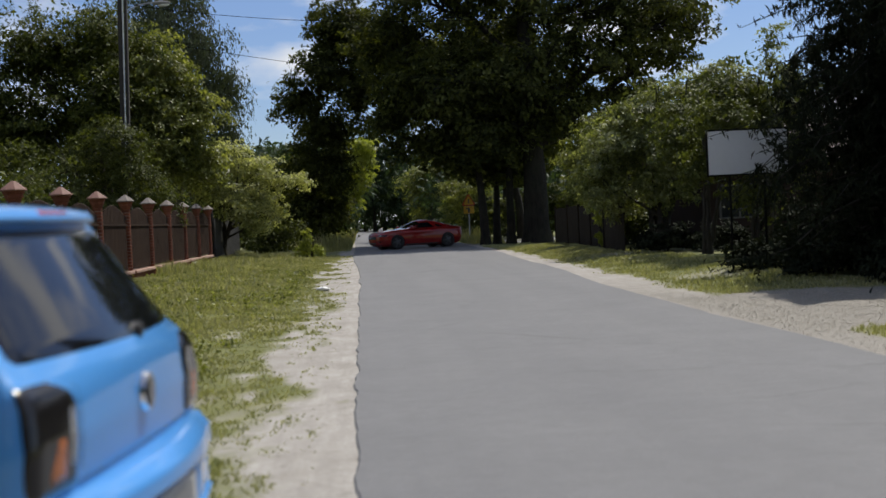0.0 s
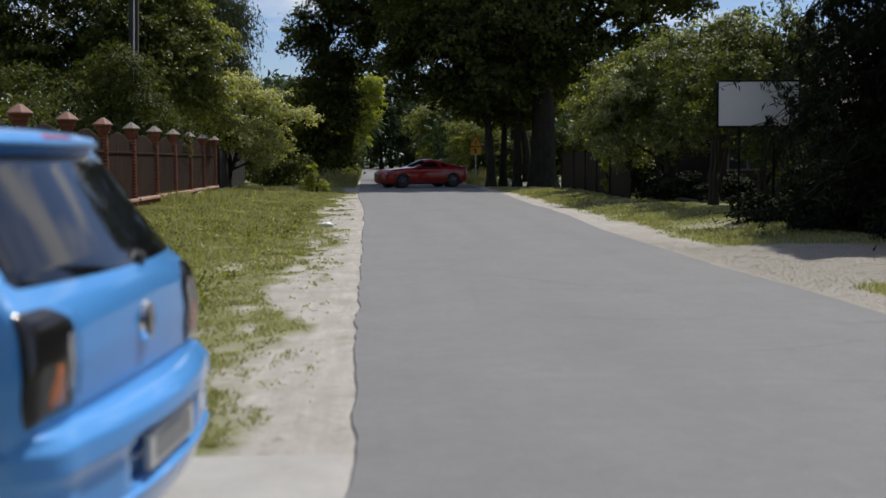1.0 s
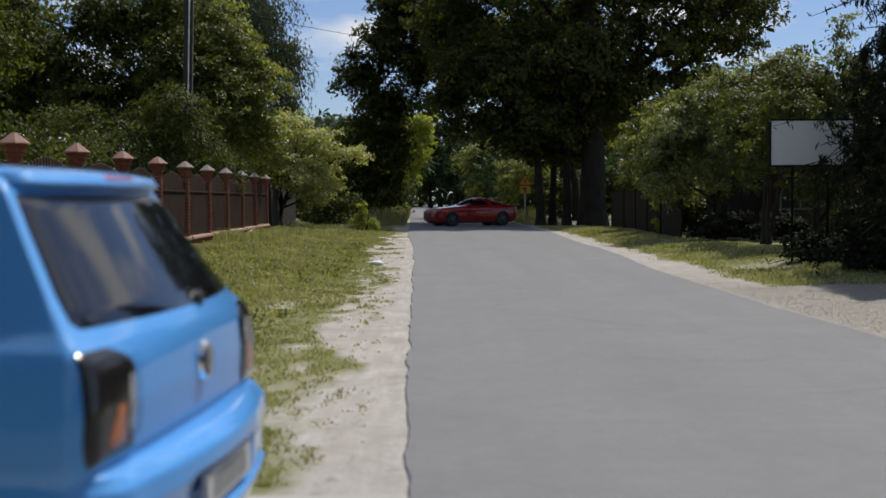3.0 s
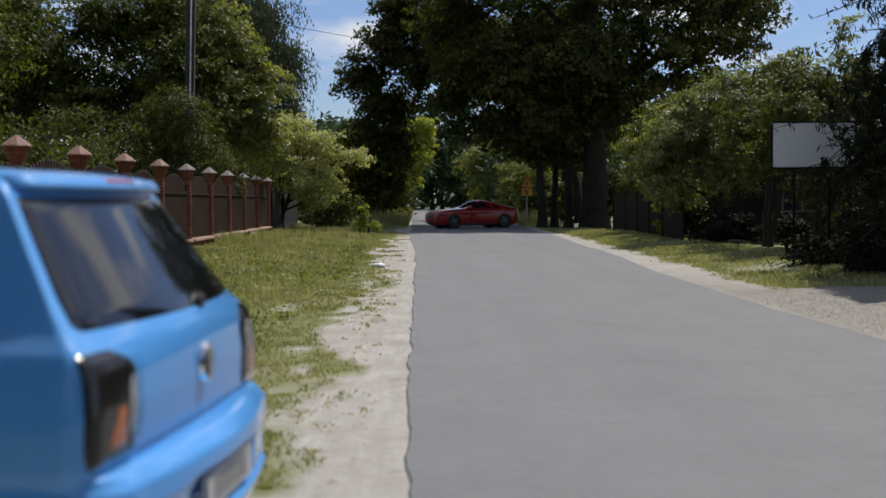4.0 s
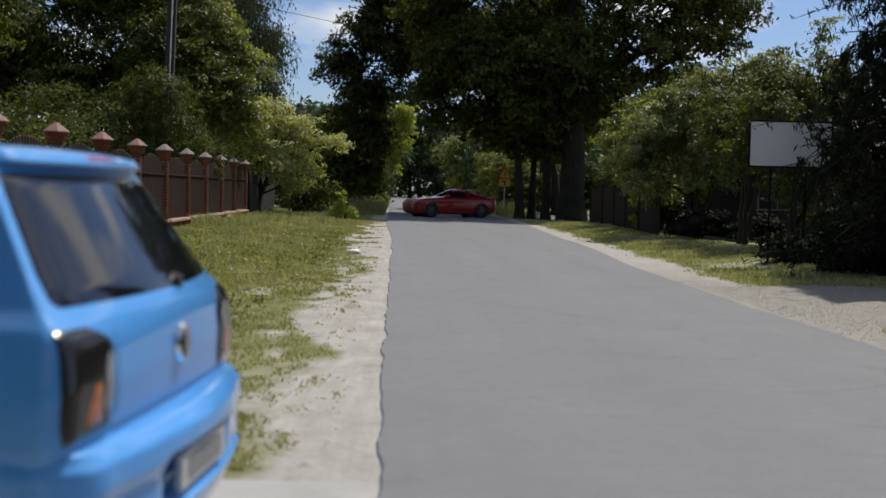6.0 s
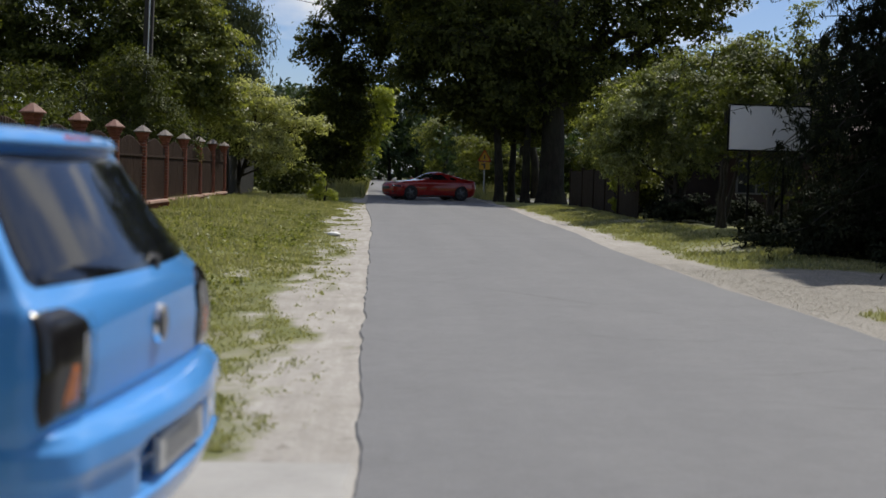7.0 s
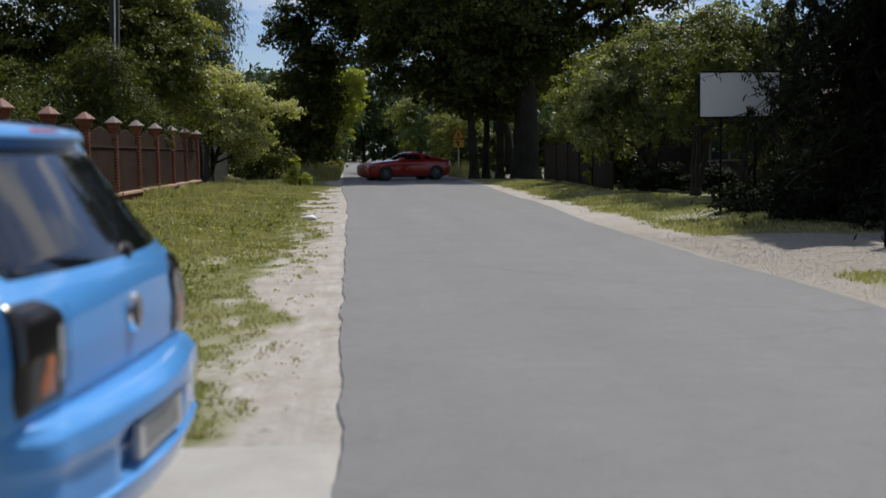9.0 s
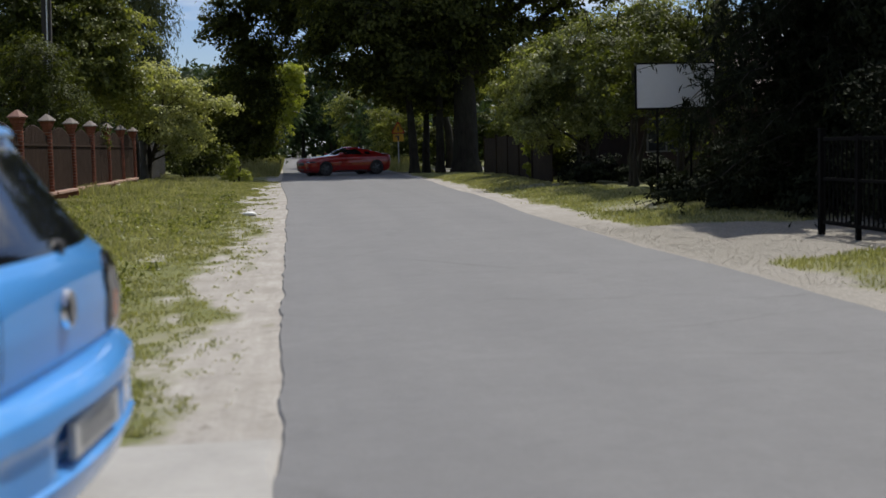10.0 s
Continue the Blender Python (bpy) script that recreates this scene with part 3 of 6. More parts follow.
for k in range(9):
    a = k / 8 * math.pi / 2
    c = Vector((1.05 * (1 - math.cos(a)), -0.05, 0.62 * math.sin(a)))
    tang = Vector((math.sin(a), 0, 0.62 * math.cos(a))).normalized()
    side = Vector((0, 1, 0)).cross(tang)
    ring = [bm.verts.new(c + 0.024 * (math.cos(q) * side + math.sin(q) * Vector((0, 1, 0)))) for q in np.linspace(0, math.tau, 8, endpoint=False)]
    if prev:
        for j in range(8):
            bm.faces.new((prev[j], prev[(j + 1) % 8], ring[(j + 1) % 8], ring[j]))
    prev = ring
bmesh.ops.recalc_face_normals(bm, faces=bm.faces)
part("arm", bm, M_GALV, lamp, "curved grey steel arm", smooth=True)
bm = bmesh.new()
bmesh.ops.create_uvsphere(bm, u_segments=16, v_segments=8, radius=1, matrix=Matrix.Translation((1.28, -0.05, 0.60)) @ Matrix.Diagonal((0.30, 0.11, 0.075, 1)))
head = part("lamp_head", bm, M_POLE, lamp, "pale lamp housing", smooth=True)
bm = bmesh.new()
bmesh.ops.create_uvsphere(bm, u_segments=14, v_segments=6, radius=1, matrix=Matrix.Translation((1.34, -0.05, 0.555)) @ Matrix.Diagonal((0.20, 0.085, 0.06, 1)))
part("diffuser", bm, M_WHITE_FRAME, head, "milky diffuser", smooth=True)


def cable(p0, p1, sag, r=0.009):
    a, b = Vector(p0), Vector(p1)
    t = thing("overhead_cable", Matrix.Translation(a), "thin black overhead cable sagging between poles", "cable", "overhead cables")
    bm = bmesh.new()
    n, prev = 24, None
    for k in range(n + 1):
        s = k / n
        c = a.lerp(b, s) - a + Vector((0, 0, -sag * 4 * s * (1 - s)))
        ring = [bm.verts.new(c + Vector((0.3 * r * math.cos(q), r * math.sin(q), r * math.cos(q)))) for q in (0.3, 1.87, 3.44, 5.0)]
        if prev:
            for j in range(4):
                bm.faces.new((prev[j], prev[(j + 1) % 4], ring[(j + 1) % 4], ring[j]))
        prev = ring
    part("strand", bm, M_WIRE, t)
    return t


CABLES = [((-7.3, 38.0, 8.62), (12.5, 30.0, 7.2), 0.9), ((-7.3, 38.0, 7.6), (10.5, 52.0, 6.8), 0.33)]
for a, b, s in CABLES:
    cable(a, b, s)


# ---- things on the right: board, sign, dark fence, house, gate ----
board = thing("billboard", Matrix.Translation((6.57, 22.0, 0.0)) @ pose(0, 0, 0, 0, 0, 1), "blank white sheet board on two dark steel posts", "billboard")
part("sheet", box_bm(0.03, 1.57, -0.012, 0.012, 1.91, 2.73, 0.003), M_BOARD, board, "blank white sheet")
for x0, x1, z0, z1 in ((0, 1.6, 1.88, 1.91), (0, 1.6, 2.73, 2.76), (0, 0.03, 1.91, 2.73), (1.57, 1.6, 1.91, 2.73)):
    part("frame", box_bm(x0, x1, -0.02, 0.02, z0, z1, 0.003), M_IRON, board)
for x in (0.45, 1.12):
    part("post", cyl_bm((x, 0.05, -0.1), (x, 0.05, 2.72), 0.022, sides=10), M_IRON, board)

warn = thing("warning_sign", Matrix.Translation((5.93, 65.0, 0.0)), "yellow triangular road warning sign on a steel post", "road sign")
part("post", cyl_bm((0, 0.03, -0.1), (0, 0.03, 2.5), 0.035, sides=10), M_GALV, warn)


def tri_bm(r, d0, d1, cz):
    bm = bmesh.new()
    pts = []
    for k in range(3):
        a = math.pi / 2 + k * math.tau / 3
        for da in (-0.13, 0.0, 0.13):
            rr = r * (0.93 if da else 1.0)
            pts.append((rr * math.cos(a + da), rr * math.sin(a + da)))
    a = [bm.verts.new((x, d0, cz + z)) for x, z in pts]
    b = [bm.verts.new((x, d1, cz + z)) for x, z in pts]
    bm.faces.new(a)
    bm.faces.new(b[::-1])
    for k in range(len(a)):
        bm.faces.new((a[k], b[k], b[(k + 1) % len(a)], a[(k + 1) % len(a)]))
    bmesh.ops.recalc_face_normals(bm, faces=bm.faces)
    return bm


part("plate", tri_bm(0.40, -0.012, 0.0, 2.28), M_SIGN_RED, warn, "red triangular border")
part("face", tri_bm(0.31, -0.02, -0.014, 2.28), M_SIGN_YELLOW, warn, "yellow triangular face")
part("symbol", box_bm(-0.035, 0.035, -0.03, -0.022, 2.18, 2.42, 0.01), M_BARS, warn, "dark symbol")

part("plaque", box_bm(-0.29, 0.29, -0.014, 0.0, 1.62, 2.02, 0.006), M_SIGN_YELLOW, warn, "yellow plaque with a dark arrow")
part("arrow", box_bm(-0.05, 0.05, -0.022, -0.016, 1.67, 1.95, 0.004), M_BARS, warn)
part("arrow", box_bm(-0.17, -0.05, -0.022, -0.016, 1.86, 1.93, 0.004), M_BARS, warn)

rf = random.Random(8)
for k in range(-1, 4):
    y0 = 36.8 + k * 2.9
    x0 = 7.75 + 0.25 * math.sin(k * 0.6)
    f = thing("wooden_fence", Matrix.Translation((x0, y0 + 1.45, 0.12)), "brown wooden fence panel, tree shade put into its dark colour", "fence", "dark roadside fence panels")
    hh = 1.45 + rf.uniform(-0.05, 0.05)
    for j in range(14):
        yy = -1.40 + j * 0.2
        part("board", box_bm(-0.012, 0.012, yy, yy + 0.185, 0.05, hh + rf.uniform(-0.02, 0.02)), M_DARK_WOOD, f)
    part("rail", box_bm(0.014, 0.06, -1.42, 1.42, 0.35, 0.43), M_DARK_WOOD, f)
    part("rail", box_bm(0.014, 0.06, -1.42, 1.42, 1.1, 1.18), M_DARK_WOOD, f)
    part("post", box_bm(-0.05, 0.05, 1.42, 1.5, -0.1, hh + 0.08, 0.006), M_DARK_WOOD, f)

house = thing("house", Matrix.Translation((9.95, 34.0, 0.0)), "single-storey brown house with white-framed windows behind trees", "house")
part("wall", box_bm(0, 8.0, 0, 6.0, -0.1, 2.55), M_HOUSE, house)
bm = bmesh.new()
rv = [bm.verts.new(c) for c in ((-0.4, -0.4, 2.5), (8.4, -0.4, 2.5), (8.4, 6.4, 2.5), (-0.4, 6.4, 2.5), (-0.4, 3, 4.1), (8.4, 3, 4.1))]
for q in ((0, 1, 5, 4), (2, 3, 4, 5), (0, 4, 3), (1, 2, 5), (3, 2, 1, 0)):
    bm.faces.new([rv[k] for k in q])
part("roof", bm, M_ROOF, house)
for xc, hw in ((1.1, 0.6), (4.6, 0.5)):
    win = part("window", box_bm(xc - hw, xc + hw, -0.03, 0.02, 0.95, 1.95, 0.004), M_SHADED_FRAME, house, "white window frame with shade in its grey colour")
    part("pane", box_bm(xc - hw + 0.06, xc - 0.03, -0.036, -0.031, 1.0, 1.9), M_PANE, win)
    part("pane", box_bm(xc + 0.03, xc + hw - 0.06, -0.036, -0.031, 1.0, 1.9), M_PANE, win)

gate = thing("driveway_gate", Matrix.Translation((7.05, 12.75, 0.0)), "dark iron driveway gate with thin upright bars in shade", "gate")
part("top_rail", box_bm(-0.02, 0.02, -2.2, 2.2, 1.22, 1.27, 0.004), M_IRON, gate)
part("middle_post", box_bm(-0.03, 0.03, 1.2, 1.26, -0.05, 1.3, 0.004), M_IRON, gate)
part("bottom_rail", box_bm(-0.02, 0.02, -2.2, 2.2, 0.12, 0.17, 0.004), M_IRON, gate)
part("middle_rail", box_bm(-0.02, 0.02, -2.2, 2.2, 0.70, 0.74, 0.004), M_IRON, gate)
for k in range(37):
    yy = -2.16 + k * 0.12
    part("bar", box_bm(-0.009, 0.009, yy - 0.009, yy + 0.009, 0.17, 1.22), M_IRON, gate)
for yy in (-2.27, 2.27):
    gp = thing("gate_post", Matrix.Translation((7.05, 12.75 + yy, 0.0)), "dark square steel gate post", "post", "gate posts")
    part("shaft", box_bm(-0.04, 0.04, -0.04, 0.04, -0.1, 1.36, 0.006), M_IRON, gp)
    part("cap", box_bm(-0.05, 0.05, -0.05, 0.05, 1.36, 1.39, 0.006), M_IRON, gp)

bag = thing("litter_bag", Matrix.Translation((-0.82, 23.86, 0.0)), "crumpled white plastic bag lying on the verge", "litter")
bm = bmesh.new()
bmesh.ops.create_icosphere(bm, subdivisions=3, radius=1)
for v in bm.verts:
    q = v.co.normalized()
    k = 1 + 0.35 * noise.noise(q * 2.3) + 0.15 * noise.noise(q * 6)
    v.co = Vector((q.x * 0.13 * k, q.y * 0.09 * k, max(0.0, 0.035 + q.z * 0.05 * k)))
part("crumpled_sheet", bm, M_LITTER, bag, smooth=True)

scrap = thing("paper_scrap", Matrix.Translation((-5.2, 37.3, 0.21)), "small white paper scrap at the foot of the fence", "litter")
bm = bmesh.new()
bmesh.ops.create_icosphere(bm, subdivisions=2, radius=1)
for v in bm.verts:
    q = v.co.normalized()
    k = 1 + 0.4 * noise.noise(q * 2.9 + Vector((3, 1, 2)))
    v.co = Vector((q.x * 0.06 * k, q.y * 0.08 * k, max(0.0, 0.09 + q.z * 0.10 * k)))
part("crumpled_sheet", bm, M_LITTER, scrap, smooth=True)


# ---- cars: bodies lofted from level outlines ----
class Shell:
    """A car body as a stack of level outlines. Table rows: z, rear x, front x, half width, rear corner (x, y), rear bow, front corner (x, y), front bow."""
    N = (12, 12, 56, 12, 12)

    def __init__(self, table, dent=None):
        self.t = np.array(table, float)
        self.dent = dent

    def half(self, z):
        xr, xf, hw, rcx, rcy, rb, fcx, fcy, fb = [np.interp(z, self.t[:, 0], self.t[:, k]) for k in range(1, 10)]
        n1, n2, n3, n4, n5 = self.N
        s = np.linspace(0, 1, n1, endpoint=False)
        yr = hw - rcy
        rear = np.stack([xr + rb * s ** 2, yr * s], 1)
        a = np.linspace(0, math.pi / 2, n2, endpoint=False)
        cx = xr + rb + rcx
        rc = np.stack([cx - rcx * np.cos(a) ** 0.85, yr + rcy * np.sin(a) ** 0.85], 1)
        cf = xf - fb - fcx
        s = np.linspace(0, 1, n3, endpoint=False)
        side = np.stack([cx + (cf - cx) * s, hw + 0.018 * np.sin(s * math.pi)], 1)
        a = np.linspace(0, math.pi / 2, n4, endpoint=False)
        yf = hw - fcy
        fc = np.stack([cf + fcx * np.sin(a) ** 0.85, yf + fcy * np.cos(a) ** 0.85], 1)
        s = np.linspace(1, 0, n5)
        front = np.stack([xf - fb * s ** 2, yf * s], 1)
        return np.concatenate([rear, rc, side, fc, front])

    def point(self, k, z, sign=1):
        h = self.half(z)
        i = int(min(max(k, 0), len(h) - 1.001))
        p = h[i] + (h[i + 1] - h[i]) * (k - i)
        v = Vector((p[0], sign * p[1], z))
        if self.dent:
            v.x += self.dent(v.y, v.z)
        return v

    def index_at_x(self, x, z):
        """The place on the side of the outline that has this x."""
        h = self.half(z)
        lo = sum(self.N[:1])
        for i in range(lo, len(h) - 1):
            if h[i][0] <= x <= h[i + 1][0]:
                return i + (x - h[i][0]) / max(1e-6, h[i + 1][0] - h[i][0])
        return lo if x < h[lo][0] else sum(self.N[:3])

    def skin(self, zs, k1=None, wheels=(), wheel_r=0.36, wheel_z=0.31, cap=True):
        bm = bmesh.new()
        rings = []
        for z in zs:
            h = self.half(z)
            k_end = len(h) - 1 if k1 is None else k1
            left = [(h[i][0], h[i][1]) for i in range(k_end + 1)]
            right = [(x, -y) for x, y in left[::-1]]
            pts = right[:-1] + left if k1 is not None else right[:-1] + left[:-1]
            row = []
            for x, y in pts:
                dx = self.dent(y, z) if self.dent else 0.0
                row.append(bm.verts.new((x + dx, y, z)))
            rings.append(row)
        n = len(rings[0])
        for a, b in zip(rings, rings[1:]):
            for i in range(n - (1 if k1 is not None else 0)):
                j = (i + 1) % n
                c = (a[i].co + a[j].co + b[i].co + b[j].co) / 4
                if abs(c.y) > 0.55 and any((c.x - wx) ** 2 + (c.z - wheel_z) ** 2 < wheel_r ** 2 for wx in wheels):
                    continue
                bm.faces.new((a[i], a[j], b[j], b[i]))
        if cap and k1 is None:
            bm.faces.new(rings[-1])
        loose = [v for v in bm.verts if not v.link_faces]
        bmesh.ops.delete(bm, geom=loose, context="VERTS")
        bmesh.ops.recalc_face_normals(bm, faces=bm.faces)
        return bm

    def patch(self, edge, zs, out=0.005, sign=1, cols=10):
        """A raised panel on the body. edge(z) gives where it starts and ends on the outline at that height."""
        bm = bmesh.new()
        grid = []
        for z in zs:
            a, b = edge(z)
            row = []
            for c in range(cols + 1):
                k = a + (b - a) * c / cols
                s = sign if k >= 0 else -sign
                p = self.point(abs(k), z, s)
                e = self.point(abs(k) + 0.2, z, s) - self.point(max(0, abs(k) - 0.2), z, s)
                g = self.point(abs(k), z + 0.012, s) - self.point(abs(k), z - 0.012, s)
                nrm = e.cross(g).normalized()
                if nrm.dot(p - Vector((2.1, 0, 0.5))) < 0:
                    nrm = -nrm
                rim = z in (zs[0], zs[-1]) or c in (0, cols)
                row.append(bm.verts.new(p + nrm * (-0.003 if rim else out)))
            grid.append(row)
        for a, b in zip(grid, grid[1:]):
            for c in range(cols):
                bm.faces.new((a[c], a[c + 1], b[c + 1], b[c]))
        bmesh.ops.recalc_face_normals(bm, faces=bm.faces)
        mid = grid[len(grid) // 2][cols // 2]
        if mid.normal.dot(mid.co - Vector((2.1, 0, 0.5))) < 0:
            bmesh.ops.reverse_faces(bm, faces=bm.faces)
        return bm


def ease(a, b, v):
    s = min(1, max(0, (v - a) / (b - a)))
    return s * s * (3 - 2 * s)


def ring_lip(cx, cz, r, y, a0, a1, tube, side):
    bm = bmesh.new()
    prev = None
    for k in range(29):
        a = a0 + (a1 - a0) * k / 28
        c = Vector((cx + r * math.cos(a), y, cz + r * math.sin(a)))
        rad = Vector((math.cos(a), 0, math.sin(a)))
        row = [bm.verts.new(c + rad * tube * math.cos(q) + Vector((0, side, 0)) * tube * 0.7 * math.sin(q)) for q in np.linspace(0, math.tau, 8, endpoint=False)]
        if prev:
            for j in range(8):
                bm.faces.new((prev[j], prev[(j + 1) % 8], row[(j + 1) % 8], row[j]))
        prev = row
    bmesh.ops.recalc_face_normals(bm, faces=bm.faces)
    return bm


def wheel(parent, x, y, r, width, spokes, rim_mat):
    side = 1 if y > 0 else -1
    w = part("wheel", cyl_bm((x, y - side * width * 0.5, r), (x, y + side * width * 0.30, r), r * 0.62, sides=24), M_BLACK_PLASTIC, parent)
    bm = bmesh.new()
    prof = [(r * 0.64, -0.5), (r * 0.90, -0.5), (r, -0.36), (r, 0.36), (r * 0.92, 0.5), (r * 0.66, 0.5), (r * 0.64, 0.4)]
    rings = [[bm.verts.new((x + q * math.cos(t), y + side * o * width, r + q * math.sin(t))) for t in np.linspace(0, math.tau, 32, endpoint=False)] for q, o in prof]
    for a, b in zip(rings, rings[1:] + rings[:1]):
        for j in range(32):
            bm.faces.new((a[j], a[(j + 1) % 32], b[(j + 1) % 32], b[j]))
    bmesh.ops.recalc_face_normals(bm, faces=bm.faces)
    part("tyre", bm, M_RUBBER, w, "black rubber tyre", smooth=True)
    bm = bmesh.new()
    for k in range(spokes):
        t = math.tau * k / spokes
        d, s = Vector((math.cos(t), 0, math.sin(t))), Vector((-math.sin(t), 0, math.cos(t)))
        c = Vector((x, y + side * width * 0.38, r))
        q = []
        for rr, hw2, dep in ((0.05, 0.035, 0.02), (r * 0.63, 0.024, 0.0)):
            for sg in (-1, 1):
                for oo in (0, 0.03):
                    q.append(bm.verts.new(c + d * rr + s * hw2 * sg + Vector((0, side * (oo + dep - 0.02), 0))))
        for f in ((0, 1, 3, 2), (4, 6, 7, 5), (0, 4, 5, 1), (2, 3, 7, 6), (1, 5, 7, 3), (0, 2, 6, 4)):
            bm.faces.new([q[i] for i in f])
    cyl_bm((x, y + side * width * 0.32, r), (x, y + side * width * 0.42, r), 0.06, sides=14, bm=bm)
    bmesh.ops.recalc_face_normals(bm, faces=bm.faces)
    part("rim", bm, rim_mat, w, "spoked alloy rim")
    return w


# blue hatchback, parked across the verge with its tail to the road
BLUE_TABLE = [
    (0.17, 0.30, 4.00, 0.78, 0.12, 0.12, 0.04, 0.30, 0.30, 0.08),
    (0.30, 0.15, 4.12, 0.83, 0.12, 0.12, 0.04, 0.35, 0.35, 0.10),
    (0.55, 0.14, 4.14, 0.850, 0.12, 0.11, 0.045, 0.35, 0.35, 0.10),
    (0.66, 0.130, 4.12, 0.855, 0.09, 0.09, 0.032, 0.38, 0.38, 0.10),
    (0.78, 0.120, 4.00, 0.850, 0.09, 0.09, 0.034, 0.45, 0.40, 0.12),
    (0.88, 0.122, 3.75, 0.832, 0.09, 0.09, 0.045, 0.50, 0.40, 0.12),
    (0.93, 0.132, 3.40, 0.810, 0.05, 0.05, 0.065, 0.42, 0.32, 0.12),
    (0.965, 0.150, 3.15, 0.782, 0.03, 0.03, 0.085, 0.30, 0.25, 0.15),
    (1.06, 0.216, 2.92, 0.730, 0.013, 0.015, 0.085, 0.30, 0.22, 0.15),
    (1.20, 0.315, 2.58, 0.662, 0.013, 0.015, 0.07, 0.30, 0.20, 0.15),
    (1.325, 0.402, 2.28, 0.604, 0.013, 0.015, 0.055, 0.30, 0.20, 0.15),
    (1.365, 0.43, 2.10, 0.580, 0.05, 0.05, 0.055, 0.30, 0.20, 0.15),
    (1.395, 0.58, 1.95, 0.50, 0.16, 0.14, 0.06, 0.30, 0.20, 0.15),
    (1.411, 0.85, 1.80, 0.40, 0.20, 0.20, 0.08, 0.30, 0.20, 0.15),
    (1.418, 1.10, 1.60, 0.25, 0.15, 0.15, 0.05, 0.20, 0.15, 0.10),
]


def blue_car(m):
    car = thing("parked_car", m, "sky-blue hatchback with smoked tail lamps parked on a concrete driveway", "car")
    body = Shell(BLUE_TABLE)
    wheels = (0.78, 3.28)
    zs = sorted(set(np.round(np.concatenate([np.linspace(0.17, 0.965, 40), np.linspace(0.965, 1.365, 18), [1.375, 1.385, 1.395, 1.404, 1.411, 1.415, 1.418]]), 4)))
    part("body", body.skin(zs, None, wheels, 0.345, 0.30), M_BLUE, car, smooth=True)
    # rear bumper, with the plate's recess
    def dent(y, z):
        d = 0.055 * ease(0.345, 0.31, abs(y)) * ease(0.385, 0.405, z) * ease(0.545, 0.525, z)
        return d
    bt = [(0.20, 0.17, 4, 0.79, 0.14, 0.14, 0.05, 0.3, 0.3, 0.1), (0.26, 0.08, 4, 0.835, 0.15, 0.15, 0.05, 0.3, 0.3, 0.1),
          (0.33, 0.05, 4, 0.845, 0.16, 0.17, 0.055, 0.3, 0.3, 0.1), (0.50, 0.034, 4, 0.856, 0.20, 0.20, 0.07, 0.3, 0.3, 0.1),
          (0.53, 0.018, 4, 0.862, 0.20, 0.20, 0.07, 0.3, 0.3, 0.1), (0.59, 0.022, 4, 0.862, 0.20, 0.20, 0.07, 0.3, 0.3, 0.1),
          (0.612, 0.040, 4, 0.856, 0.20, 0.20, 0.07, 0.3, 0.3, 0.1), (0.632, 0.075, 4, 0.852, 0.15, 0.16, 0.06, 0.3, 0.3, 0.1),
          (0.645, 0.15, 4, 0.835, 0.13, 0.14, 0.06, 0.3, 0.3, 0.1)]
    bump = Shell(bt, dent)
    bz = sorted(set(np.round(np.concatenate([np.linspace(0.20, 0.38, 9), np.linspace(0.38, 0.41, 6), np.linspace(0.41, 0.52, 5), np.linspace(0.52, 0.55, 6), np.linspace(0.55, 0.645, 14)]), 4)))
    bumper = part("bumper", bump.skin(bz, 24 + 8, wheels, 0.365, 0.30, cap=False), M_BLUE, car, smooth=True)
    part("lower_lip", bump.patch(lambda z: (-14, 14), list(np.linspace(0.36, 0.385, 3)), 0.014, 1, 24), M_BLUE, bumper)
    plate = part("number_plate", box_bm(0.040, 0.062, -0.255, 0.255, 0.411, 0.519, 0.004), M_PLATE, car, "pale number plate")
    for k in range(7):
        part("plate_bar", box_bm(0.037, 0.040, -0.19 + k * 0.058, -0.155 + k * 0.058, 0.431, 0.499), M_PLATE_BARS, plate)
    # tailgate glass, seams, lamps
    gz = list(np.linspace(0.968, 1.322, 14))
    part("rear_window", body.patch(lambda z: (-11.85, 11.85), gz, 0.006, 1, 36), M_TINT, car, "dark tinted rear window", smooth=True)
    part("tailgate_seam", body.patch(lambda z: (-9, 9), [0.650, 0.655, 0.660], 0.003, 1, 30), M_BLACK_PLASTIC, car)
    for s in (1, -1):
        part("tailgate_seam", body.patch(lambda z: (8.3, 8.5), list(np.linspace(0.66, 0.93, 8)), 0.002, s, 2), M_BLACK_PLASTIC, car)
        lz = list(np.linspace(0.648, 0.935, 14))
        lamp = part("tail_lamp", body.patch(lambda z: (8.7 + 1.3 * ease(0.86, 0.935, z) ** 2, 18.2 - 1.2 * ease(0.72, 0.65, z)), lz, 0.010, s, 18), M_SMOKE, car, "smoked tail lamp", smooth=True)
        part("indicator", body.patch(lambda z: (9.9 + 0.4 * ease(0.7, 0.80, z), 11.9 - 0.9 * ease(0.70, 0.80, z)), list(np.linspace(0.672, 0.805, 8)), 0.0115, s, 6), M_AMBER, lamp, "amber lens", smooth=True)
        # Pale silver streak on the lens, inboard of the amber.
        part("reflector", body.patch(lambda z: (9.35, 9.95 - 0.25 * ease(0.80, 0.88, z)), list(np.linspace(0.69, 0.88, 8)), 0.0115, s, 5), M_SILVERLENS, lamp, "pale silver streak", smooth=True)
        part("side_window", body.patch(lambda z: (body.index_at_x(1.0 + 0.5 * (z - 1.0), z), body.index_at_x(1.55, z)), list(np.linspace(0.985, 1.30, 8)), 0.005, s, 10), M_TINT, car, "dark tinted side window", smooth=True)
